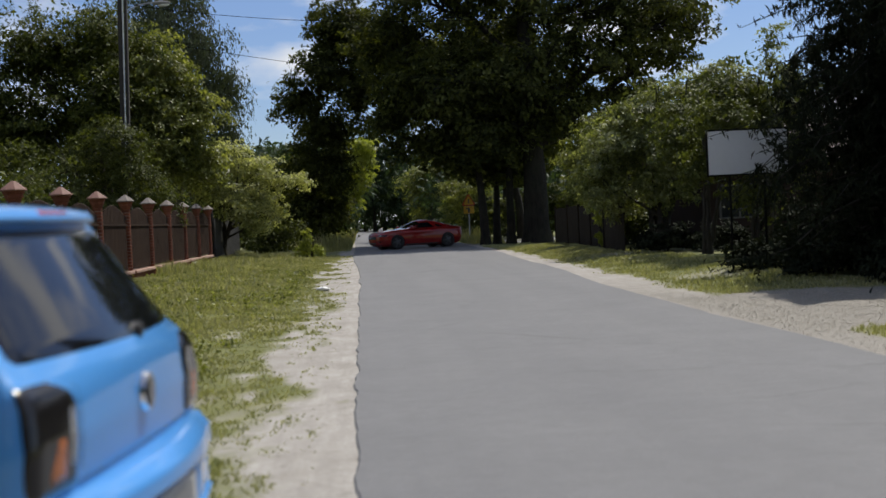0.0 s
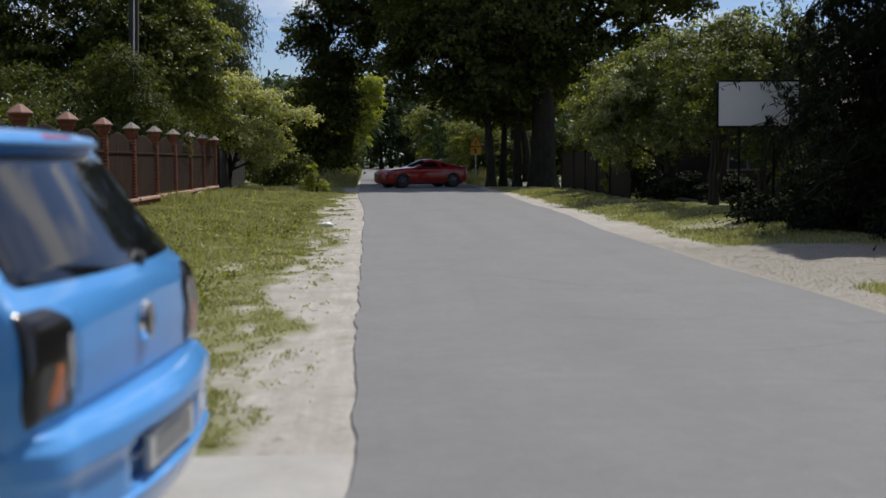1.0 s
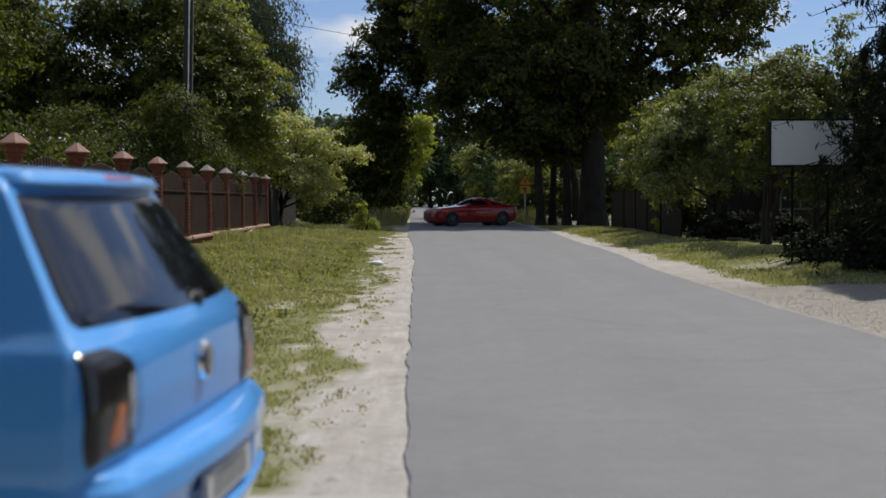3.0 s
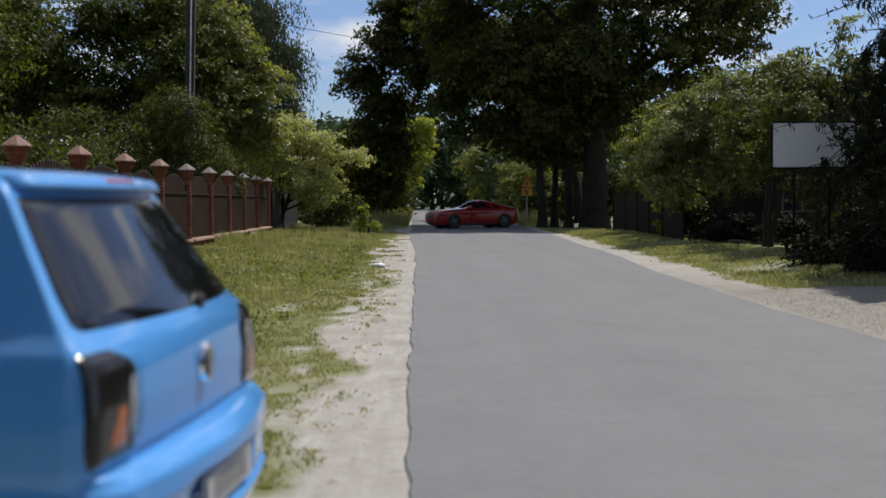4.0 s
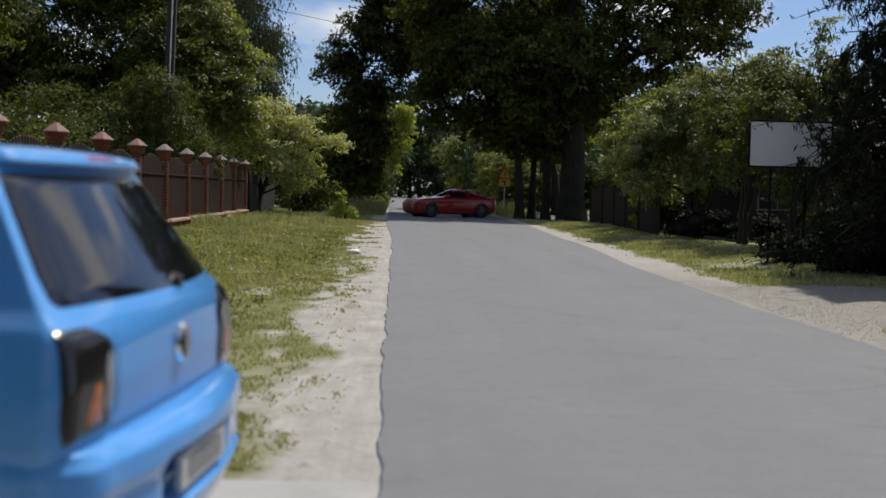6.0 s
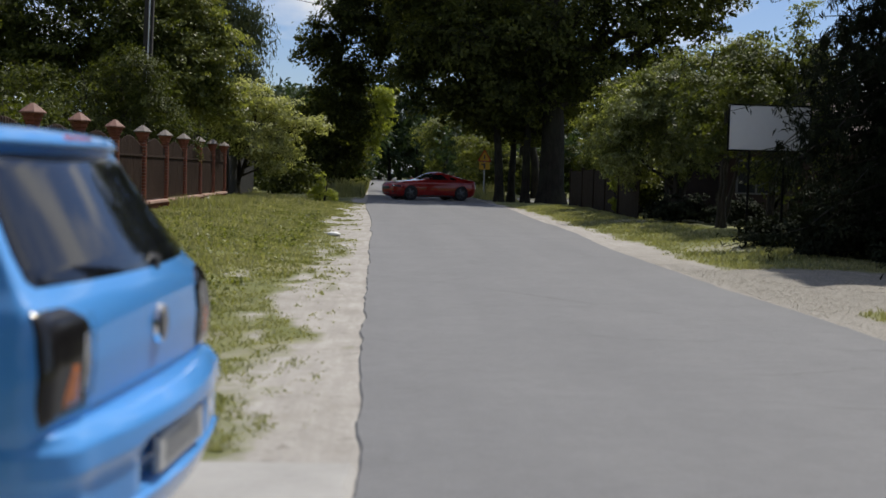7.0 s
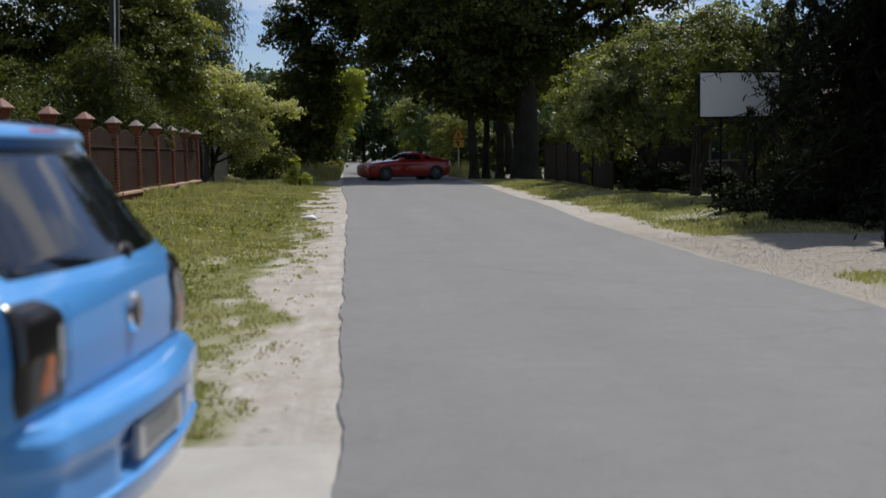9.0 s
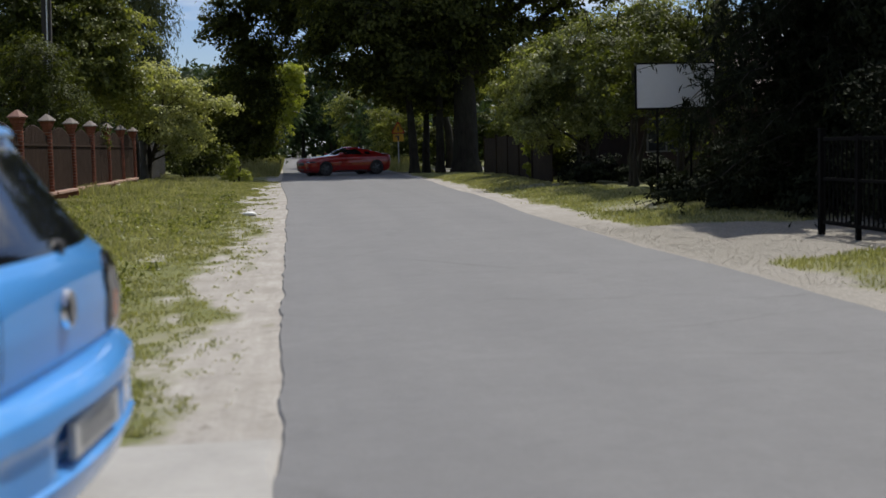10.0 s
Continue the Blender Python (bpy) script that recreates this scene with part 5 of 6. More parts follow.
    L = (leaf * rng.uniform(0.6, 1.35, n_leaves))[:, None]
    quad = np.stack([pos - d * L * 0.5, pos + sd * L * narrow * 0.5 + nrm * L * 0.1, pos + d * L * 0.5, pos - sd * L * narrow * 0.5 + nrm * L * 0.1], 1)
    quad = quad[quad[:, :, 2].min(1) > 0.02]
    o = np.arange(len(quad))[:, None] * 4
    f = np.concatenate([o + np.array([[0, 1, 2]]), o + np.array([[0, 2, 3]])], 1).reshape(-1, 3)
    fast_mesh("crown", quad.reshape(-1, 3), f, leaf_mat, tree, "crown of many small leaves")
    return tree


def spruce(base, height, radius, n_tiers, seed, label, leaf=0.14, count=26000, low=0.3, sprays=0, needles=None):
    rng = np.random.default_rng(seed)
    x, y = base
    tree = thing("spruce_tree", Matrix.Translation((x, y, float(ground_z(x, y)))), label, "tree")
    p = curve((0, 0, -0.2), (0.1, 0.1, height), rng, 0.005, 12)
    paths, cen, hung = [(p, 0.2 * np.linspace(1, 0.08, 12))], [], []
    for k in range(n_tiers):
        h = low + (height - low) * (k / n_tiers) ** 0.95
        reach = radius * (1 - h / height) ** 0.75
        for j in range(8):
            a = rng.uniform(0, math.tau)
            L = reach * rng.uniform(0.7, 1.12)
            end = np.array([math.cos(a) * L, math.sin(a) * L, h - 0.28 * L + rng.normal(0, 0.08)])
            q = curve((0, 0, h), end, rng, 0.03, 7, 0.07)
            paths.append((q, 0.035 * np.linspace(1, 0.2, 7)))
            for i in range(1, 7):
                for m in range(3):
                    side = rng.normal(0, 0.16 * L * (0.3 + i / 7), 3) * np.array([1, 1, 0.2])
                    e = q[i] + side + np.array([0, 0, -rng.uniform(0.08, 0.45)])
                    s = np.linspace(0, 1, 4)[:, None]
                    cen.append(q[i] + (e - q[i]) * s)
                    if j < sprays:
                        hung.append((np.stack([q[i], e]), np.array([0.013, 0.005])))
    v, f = tubes(paths, 6)
    fast_mesh("trunk", v, f, BARK_GREY, tree, "straight conifer trunk with branches", smooth=True)
    v, f = leaves(np.concatenate(cen), count, 0.045, leaf, rng, hang=1.5, narrow=0.2, flat=1.2)
    if hung:
        v2, f2 = tubes(hung, 3)
        f2 = np.concatenate([f2[:, :3], f2[:, [0, 2, 3]]])
        v, f = np.concatenate([v, v2]), np.concatenate([f, f2 + len(v)])
    fast_mesh("crown", v, f, needles or LEAF_SPRUCE, tree, "drooping needle branches")
    return tree


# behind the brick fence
# Left and garden limes take the shaded leaf copy, the right lime the lit.
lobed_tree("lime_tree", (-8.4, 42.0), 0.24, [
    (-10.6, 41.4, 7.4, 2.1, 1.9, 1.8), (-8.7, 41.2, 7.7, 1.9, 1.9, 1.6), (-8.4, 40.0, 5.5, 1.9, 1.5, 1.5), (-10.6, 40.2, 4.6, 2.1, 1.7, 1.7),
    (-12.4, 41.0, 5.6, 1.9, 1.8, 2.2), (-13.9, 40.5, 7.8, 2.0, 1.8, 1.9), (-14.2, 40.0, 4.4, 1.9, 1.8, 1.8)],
    52000, 0.16, LEAF_SHADE_TONED, BARK_GREY, 11, "tall lime tree with shade put into its dark leaf colour", spray=0.46, shell=0.2)
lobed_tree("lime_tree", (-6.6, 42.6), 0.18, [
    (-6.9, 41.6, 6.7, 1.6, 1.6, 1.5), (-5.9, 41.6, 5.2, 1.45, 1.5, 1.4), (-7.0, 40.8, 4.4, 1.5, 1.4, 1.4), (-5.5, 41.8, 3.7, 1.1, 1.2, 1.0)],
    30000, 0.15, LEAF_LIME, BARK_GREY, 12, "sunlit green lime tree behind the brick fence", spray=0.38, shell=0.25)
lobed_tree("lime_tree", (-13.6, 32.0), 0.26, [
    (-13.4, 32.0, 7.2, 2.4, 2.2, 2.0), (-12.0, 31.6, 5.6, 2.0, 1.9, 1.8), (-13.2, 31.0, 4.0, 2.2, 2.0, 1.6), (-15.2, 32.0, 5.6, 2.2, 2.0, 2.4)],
    22000, 0.13, LEAF_SHADE_TONED, BARK_GREY, 13, "tall lime tree beside the drive, shade in its leaf colour", shell=0.5)
broadleaf("lime_tree", (-18.0, 46.0), 0.30, (0, 0, 7.0), (5.0, 4.6, 6.4), 40, 12, 18000, 0.27, 0.34, LEAF_SHADE_TONED, BARK_GREY, 34, "tall lime tree deep in the garden, shade in its colour")
broadleaf("lime_tree", (-10.6, 52.0), 0.26, (0, 0, 3.6), (3.0, 3.0, 3.6), 30, 10, 14000, 0.22, 0.28, LEAF_SHADE_TONED, BARK_GREY, 35, "dark lime tree behind the grey board fence")
lobed_tree("lilac_shrub", (-7.6, 35.2), 0.07, [
    (-7.2, 35.2, 3.85, 1.1, 1.1, 0.9), (-8.8, 35.4, 2.9, 1.1, 1.1, 1.0), (-6.5, 35.2, 2.9, 1.0, 1.0, 0.9), (-7.6, 34.6, 2.2, 1.3, 1.0, 0.9), (-9.8, 35.6, 2.4, 0.9, 1.0, 0.9), (-6.0, 36.4, 2.2, 0.7, 0.9, 0.7)],
    26000, 0.092, LEAF_SHRUB, BARK_GREY, 14, "dense grey-green lilac shrub over the fence", "shrub", trunks=4, spray=0.28)
broadleaf("lilac_shrub", (-8.6, 27.5), 0.09, (0, 0, 2.0), (1.8, 2.4, 1.5), 26, 10, 14000, 0.10, 0.17, LEAF_SHRUB, BARK_GREY, 15, "dense dark green shrub behind the fence", "shrub", trunks=4)
broadleaf("lilac_shrub", (-8.2, 20.5), 0.09, (0, 0, 1.7), (1.7, 2.6, 1.3), 26, 10, 12000, 0.10, 0.16, LEAF_SHADE_TONED, BARK_GREY, 36, "low dark green shrub behind the fence", "shrub", trunks=4)
lobed_tree("birch_tree", (-8.6, 58.0), 0.24, [
    (-9.6, 58.0, 10.8, 2.8, 2.3, 3.0), (-7.5, 58.0, 9.4, 1.9, 1.9, 2.4), (-6.3, 58.0, 7.6, 1.35, 1.5, 2.0), (-6.2, 58.0, 5.4, 1.1, 1.3, 1.8), (-8.6, 57.6, 6.6, 2.1, 1.8, 2.4),
    (-11.8, 58.0, 9.0, 2.2, 2.0, 3.2), (-8.4, 58.4, 13.2, 1.8, 1.8, 2.4), (-5.9, 58.2, 3.6, 0.9, 1.0, 1.2)],
    42000, 0.165, LEAF_BIRCH, BARK_GREY, 16, "tall drooping birch tree behind the gardens", droop=1.5, spray=0.55, narrow=0.45, shell=0.3)
lobed_tree("apple_tree", (-5.5, 46.8), 0.12, [
    (-5.0, 46.2, 4.0, 1.1, 1.2, 0.75), (-3.9, 46.0, 3.55, 1.1, 1.1, 0.55), (-2.75, 45.9, 3.1, 0.9, 0.8, 0.28), (-4.0, 45.7, 2.55, 0.95, 0.9, 0.5),
    (-5.4, 45.6, 2.95, 1.1, 1.0, 0.7), (-3.4, 45.8, 2.05, 0.65, 0.7, 0.4), (-6.4, 45.9, 3.5, 1.0, 1.0, 0.8), (-4.3, 45.4, 1.75, 0.5, 0.6, 0.35), (-4.7, 45.1, 2.15, 0.8, 0.7, 0.45), (-3.9, 45.3, 1.45, 0.5, 0.5, 0.3)],
    15000, 0.13, LEAF_BRIGHT, BARK_GREY, 17, "sunlit bright green apple tree overhanging the verge", trunks=2, droop=0.2, spray=0.36, shell=0.45)
spruce((-10.9, 27.0), 4.6, 1.7, 20, 64, "small blue-grey spruce behind the brick fence", count=9000, leaf=0.13, low=0.5, needles=LEAF_BLUE)
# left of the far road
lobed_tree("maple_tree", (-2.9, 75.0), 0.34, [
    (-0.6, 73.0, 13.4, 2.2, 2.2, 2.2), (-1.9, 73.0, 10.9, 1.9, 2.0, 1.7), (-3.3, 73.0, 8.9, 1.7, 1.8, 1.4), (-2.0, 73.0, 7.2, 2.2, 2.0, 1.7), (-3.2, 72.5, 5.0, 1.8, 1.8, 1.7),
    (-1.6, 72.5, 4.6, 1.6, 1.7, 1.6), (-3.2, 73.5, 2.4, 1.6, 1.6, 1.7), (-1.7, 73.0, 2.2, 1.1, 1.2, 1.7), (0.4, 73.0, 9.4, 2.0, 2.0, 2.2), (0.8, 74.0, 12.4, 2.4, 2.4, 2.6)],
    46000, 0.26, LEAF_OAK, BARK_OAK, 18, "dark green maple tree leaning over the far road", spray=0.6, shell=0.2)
# Sunlit rim of the maple: a separate crown, the light in its colour.
lobed_tree("maple_tree", (-2.6, 95.0), 0.18, [
    (0.5, 94.0, 7.3, 1.0, 1.0, 0.9), (0.2, 94.0, 5.9, 1.2, 1.0, 0.9), (-0.2, 94.0, 4.5, 0.9, 1.0, 0.9), (-0.5, 94.0, 3.0, 0.7, 0.8, 0.9), (-0.9, 94.5, 5.2, 1.2, 1.0, 1.6)],
    7500, 0.24, LEAF_YELLOW, BARK_GREY, 19, "maple edge over the far road, sunlight in its yellow-green colour", spray=0.5)
broadleaf("maple_tree", (-7.2, 77.0), 0.30, (0.4, 0, 3.2), (4.2, 3.8, 3.2), 36, 12, 22000, 0.25, 0.34, LEAF_OAK, BARK_OAK, 20, "dark green maple tree behind the lane")
lobed_tree("round_bush", (-2.1, 48.6), 0.04, [(-2.1, 48.6, 0.55, 0.42, 0.42, 0.45), (-1.85, 48.5, 0.35, 0.34, 0.3, 0.3), (-2.2, 48.6, 0.95, 0.26, 0.26, 0.3), (-2.4, 48.6, 0.35, 0.3, 0.3, 0.3)],
    3200, 0.07, LEAF_YELLOW, BARK_GREY, 21, "small yellow-green bush by the lane", "bush", trunks=4, spray=0.14)
broadleaf("round_bush", (-5.0, 64.0), 0.06, (0, 0, 0.9), (2.1, 1.2, 1.1), 22, 8, 6000, 0.16, 0.16, LEAF_SHRUB, BARK_GREY, 22, "low dark bush beside the lane", "bush", trunks=4)
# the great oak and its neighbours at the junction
# Rear lobes near y=65 are hidden, added to shade the junction.
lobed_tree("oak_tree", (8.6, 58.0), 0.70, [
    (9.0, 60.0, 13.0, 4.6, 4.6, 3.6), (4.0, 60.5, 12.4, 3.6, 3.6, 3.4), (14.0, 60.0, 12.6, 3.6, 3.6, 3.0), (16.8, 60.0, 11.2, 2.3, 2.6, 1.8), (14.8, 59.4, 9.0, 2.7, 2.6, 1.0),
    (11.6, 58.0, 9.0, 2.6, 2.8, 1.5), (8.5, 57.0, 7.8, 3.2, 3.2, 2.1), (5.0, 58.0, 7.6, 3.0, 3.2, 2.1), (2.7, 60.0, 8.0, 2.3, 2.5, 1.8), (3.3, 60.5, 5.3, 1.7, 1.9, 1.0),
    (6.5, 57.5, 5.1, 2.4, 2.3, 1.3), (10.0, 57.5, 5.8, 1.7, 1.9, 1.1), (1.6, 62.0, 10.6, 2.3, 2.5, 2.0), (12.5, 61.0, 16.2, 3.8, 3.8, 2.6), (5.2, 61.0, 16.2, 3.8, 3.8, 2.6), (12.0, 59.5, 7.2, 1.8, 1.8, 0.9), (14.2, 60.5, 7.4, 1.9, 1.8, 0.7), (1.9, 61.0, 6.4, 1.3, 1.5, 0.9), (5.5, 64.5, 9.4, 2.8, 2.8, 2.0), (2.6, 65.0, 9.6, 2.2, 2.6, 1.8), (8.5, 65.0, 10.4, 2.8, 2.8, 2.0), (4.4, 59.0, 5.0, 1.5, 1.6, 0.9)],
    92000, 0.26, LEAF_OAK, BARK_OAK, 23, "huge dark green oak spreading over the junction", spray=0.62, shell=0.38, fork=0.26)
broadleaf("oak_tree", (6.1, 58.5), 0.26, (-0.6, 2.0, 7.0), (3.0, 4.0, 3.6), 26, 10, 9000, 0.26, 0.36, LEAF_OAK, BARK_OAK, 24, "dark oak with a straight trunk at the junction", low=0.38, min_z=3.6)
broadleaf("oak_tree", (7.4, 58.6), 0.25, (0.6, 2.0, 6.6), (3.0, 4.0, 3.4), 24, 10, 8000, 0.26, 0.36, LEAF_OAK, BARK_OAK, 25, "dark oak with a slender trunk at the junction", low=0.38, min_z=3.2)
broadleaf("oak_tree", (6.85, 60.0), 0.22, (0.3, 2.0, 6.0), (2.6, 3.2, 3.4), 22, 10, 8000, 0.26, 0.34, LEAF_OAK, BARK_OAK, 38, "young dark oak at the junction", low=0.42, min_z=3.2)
# Both lindens are added behind the oak, hidden, to shade the road and junction.
lobed_tree("shade_linden", (10.2, 82.0), 0.36, [(7.2, 79.0, 10.6, 2.9, 3.6, 2.4), (10.0, 80.0, 12.0, 3.2, 3.6, 2.8), (7.6, 86.0, 11.2, 3.0, 3.6, 2.6), (10.6, 84.0, 8.0, 3.0, 3.4, 2.2), (6.4, 90.5, 11.6, 2.6, 3.0, 2.2), (12.5, 78.0, 7.0, 2.6, 2.8, 2.6)],
    20000, 0.36, LEAF_OAK, BARK_OAK, 49, "tall added linden hidden behind the oak, shading the far road", spray=0.8, shell=0.4)
lobed_tree("shade_linden", (9.6, 71.0), 0.30, [(5.4, 71.5, 10.4, 2.6, 3.0, 2.0), (8.6, 71.0, 11.0, 2.8, 3.0, 2.4), (3.6, 69.0, 10.8, 2.0, 2.6, 1.7), (9.4, 70.0, 7.6, 2.2, 2.4, 1.8), (6.2, 67.4, 8.8, 2.6, 2.4, 1.6), (3.4, 66.8, 8.8, 2.2, 2.4, 1.5), (2.6, 72.5, 11.0, 2.0, 2.4, 1.6)],
    19000, 0.34, LEAF_OAK, BARK_OAK, 63, "added linden hidden behind the oaks, shading the junction", spray=0.8, shell=0.3)
# undergrowth behind the junction's trunks
for bx, by, hw, hz, sd, mat in ((8.2, 72.0, 1.6, 1.5, 50, LEAF_SHRUB), (11.2, 73.0, 1.8, 2.0, 51, LEAF_SHADE_TONED), (14.2, 72.5, 1.9, 2.2, 52, LEAF_SHRUB), (12.6, 57.5, 1.5, 1.5, 53, LEAF_LIME), (15.5, 60.0, 2.0, 2.4, 54, LEAF_SHADE_TONED)):
    lobed_tree("undergrowth_shrub", (bx, by), 0.05, [(bx, by, hz, hw, 1.0, hz * 0.9), (bx - hw * 0.7, by, hz * 0.7, hw * 0.6, 0.8, hz * 0.7), (bx + hw * 0.7, by + 0.4, hz * 0.8, hw * 0.6, 0.8, hz * 0.75)],
               4200, 0.2, mat, BARK_GREY, sd, "shaded green shrub under the oaks", "shrub", trunks=4, spray=0.34, group="shrubs under the oaks")
# right side gardens
lobed_tree("willow_tree", (8.7, 34.0), 0.10, [
    (7.25, 34.0, 3.2, 0.85, 1.1, 0.85), (8.2, 34.2, 3.85, 1.0, 1.1, 0.75), (9.3, 34.2, 4.2, 1.0, 1.1, 0.85), (10.1, 34.5, 4.55, 0.8, 0.9, 0.65), (7.0, 33.7, 2.1, 0.75, 0.9, 0.7),
    (8.3, 33.4, 2.7, 1.0, 0.9, 0.8), (9.5, 33.6, 3.0, 1.0, 1.0, 0.8), (8.9, 33.2, 1.8, 0.8, 0.8, 0.55), (10.4, 33.8, 3.3, 0.8, 0.9, 0.8), (10.7, 34.6, 5.0, 0.7, 0.8, 0.6), (7.6, 34.6, 1.5, 0.7, 0.8, 0.5)],
    38000, 0.108, LEAF_GREY, BARK_GREY, 26, "silvery grey-green willow behind the dark fence", trunks=4, spray=0.30, shell=0.5, droop=0.35)
broadleaf("willow_tree", (12.2, 40.0), 0.16, (0, 0, 3.7), (2.9, 2.2, 2.7), 36, 12, 20000, 0.16, 0.22, LEAF_SHRUB, BARK_GREY, 39, "green willow beside the house", trunks=3)
lobed_tree("hazel_tree", (9.6, 44.0), 0.13, [(8.6, 44.0, 3.4, 1.1, 1.2, 1.0), (9.8, 44.0, 4.2, 1.2, 1.2, 1.0), (10.8, 44.0, 3.4, 1.1, 1.2, 1.1), (9.0, 43.6, 2.1, 1.1, 1.0, 0.8), (10.4, 43.8, 2.0, 1.1, 1.0, 0.9)],
    15000, 0.13, LEAF_LIME, BARK_GREY, 27, "green hazel tree behind the dark fence", trunks=3, spray=0.34)
lobed_tree("hazel_tree", (8.5, 39.6), 0.11, [(8.4, 38.0, 3.8, 0.9, 1.3, 0.7), (8.6, 41.0, 3.9, 0.9, 1.3, 0.7), (9.0, 43.8, 4.2, 1.0, 1.3, 0.7), (7.9, 36.0, 3.8, 0.7, 1.0, 0.6), (8.6, 40.0, 3.0, 0.9, 1.3, 0.7)],
    12000, 0.115, LEAF_SHRUB, BARK_GREY, 76, "dark green hazel overhanging the dark fence", trunks=3, spray=0.32, shell=0.4)
lobed_tree("hazel_tree", (10.4, 50.5), 0.10, [(9.9, 50.0, 5.1, 0.55, 0.5, 0.3), (10.4, 50.2, 4.6, 0.8, 0.7, 0.45), (10.0, 50.4, 3.8, 0.9, 0.9, 0.6), (11.0, 50.5, 3.0, 1.2, 1.0, 0.9), (9.6, 50.4, 2.4, 0.9, 0.9, 0.8)],
    8000, 0.15, LEAF_LIME, BARK_GREY, 40, "light green hazel tree under the oak", trunks=3, spray=0.34)
lobed_tree("ash_tree", (10.6, 30.0), 0.06, [(10.1, 30.0, 4.5, 0.5, 0.5, 0.55), (10.75, 30.0, 5.4, 0.4, 0.45, 0.6), (11.1, 30.2, 4.7, 0.5, 0.5, 0.6), (10.4, 30.0, 3.6, 0.6, 0.6, 0.5), (11.2, 30.0, 3.7, 0.6, 0.6, 0.6)],
    3600, 0.10, LEAF_GREY, BARK_GREY, 29, "thin airy ash tree beside the house", trunks=2, spray=0.26, shell=0.3)
lobed_tree("hazel_tree", (9.3, 27.6), 0.06, [(9.5, 27.4, 3.5, 1.0, 1.2, 0.8), (9.0, 27.2, 2.4, 0.9, 1.0, 0.7), (10.3, 27.6, 4.0, 0.9, 1.0, 0.7), (10.3, 27.4, 2.5, 0.9, 1.0, 0.8), (9.4, 27.6, 1.5, 0.8, 0.9, 0.5)],
    11000, 0.11, LEAF_SHRUB, BARK_GREY, 28, "dark young tree in front of the house", trunks=3, spray=0.28, shell=0.3)
lobed_tree("vine", (7.6, 37.6), 0.03, [(7.55, 37.6, 1.45, 0.16, 0.25, 0.22), (7.6, 37.6, 1.0, 0.12, 0.2, 0.3), (7.62, 37.6, 0.5, 0.10, 0.16, 0.3)],
    700, 0.12, LEAF_YELLOW, BARK_GREY, 48, "yellow-green climbing vine on the dark fence", "vine", trunks=2, spray=0.12, droop=0.8)
# Dark shrubs added to stand for deep shade behind gate, fence and spruce.
broadleaf("shade_fill_shrub", (8.5, 15.2), 0.06, (0.1, 0, 1.1), (0.8, 2.4, 1.15), 26, 8, 12000, 0.10, 0.12, LEAF_SPRUCE, BARK_GREY, 42, "low added near-black shrub filling the shade behind the gate", "shrub", trunks=4)
broadleaf("shade_fill_shrub", (8.4, 11.4), 0.08, (0, 0, 1.1), (0.8, 2.8, 1.15), 28, 9, 14000, 0.11, 0.14, LEAF_SPRUCE, BARK_GREY, 43, "tall added near-black shrub filling the shade behind the gate", "shrub", trunks=4)
broadleaf("shade_fill_shrub", (9.4, 41.0), 0.06, (0, 0, 1.2), (1.0, 2.6, 1.25), 26, 8, 9000, 0.13, 0.14, LEAF_SHADE_TONED, BARK_GREY, 46, "added dark hedge filling the shade behind the wooden fence", "shrub", trunks=4)
broadleaf("shade_fill_shrub", (10.8, 23.2), 0.06, (0, 0, 0.9), (1.1, 1.6, 1.0), 24, 8, 9000, 0.10, 0.12, LEAF_SPRUCE, BARK_GREY, 41, "low added near-black shrub filling the shade under the spruce", "shrub", trunks=4)
broadleaf("shade_fill_shrub", (10.0, 19.6), 0.06, (0, 0, 0.8), (1.2, 1.5, 0.9), 24, 8, 9000, 0.10, 0.12, LEAF_SPRUCE, BARK_GREY, 47, "low added near-black shrub filling the shade under the spruce", "shrub", trunks=4)
lobed_tree("hazel_tree", (8.5, 28.6), 0.07, [(8.3, 26.2, 3.2, 0.9, 0.9, 0.65), (8.9, 27.5, 3.9, 0.9, 1.0, 0.7), (8.0, 29.0, 3.0, 0.8, 1.0, 0.65), (8.6, 31.0, 3.6, 0.9, 1.0, 0.75), (7.9, 27.2, 2.2, 0.6, 0.8, 0.5)],
    11000, 0.11, LEAF_SHRUB, BARK_GREY, 75, "dark young hazel leaning over the verge", trunks=3, spray=0.28, shell=0.3)
# Near-black hedge row, added in place of deep shade behind the spruces.
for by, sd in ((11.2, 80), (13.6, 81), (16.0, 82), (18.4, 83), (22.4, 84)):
    lobed_tree("shade_fill_hedge", (10.0, by), 0.06, [(10.0, by, 0.9, 0.9, 1.3, 0.9), (10.0, by, 2.2, 0.85, 1.3, 0.9), (10.0, by, 3.4, 0.7, 1.1, 0.8)],
               5200, 0.17, LEAF_SPRUCE, BARK_GREY, sd, "tall added near-black hedge filling the shade behind the spruces", "hedge", trunks=3, spray=0.3, shell=0.3, group="conifer hedge")
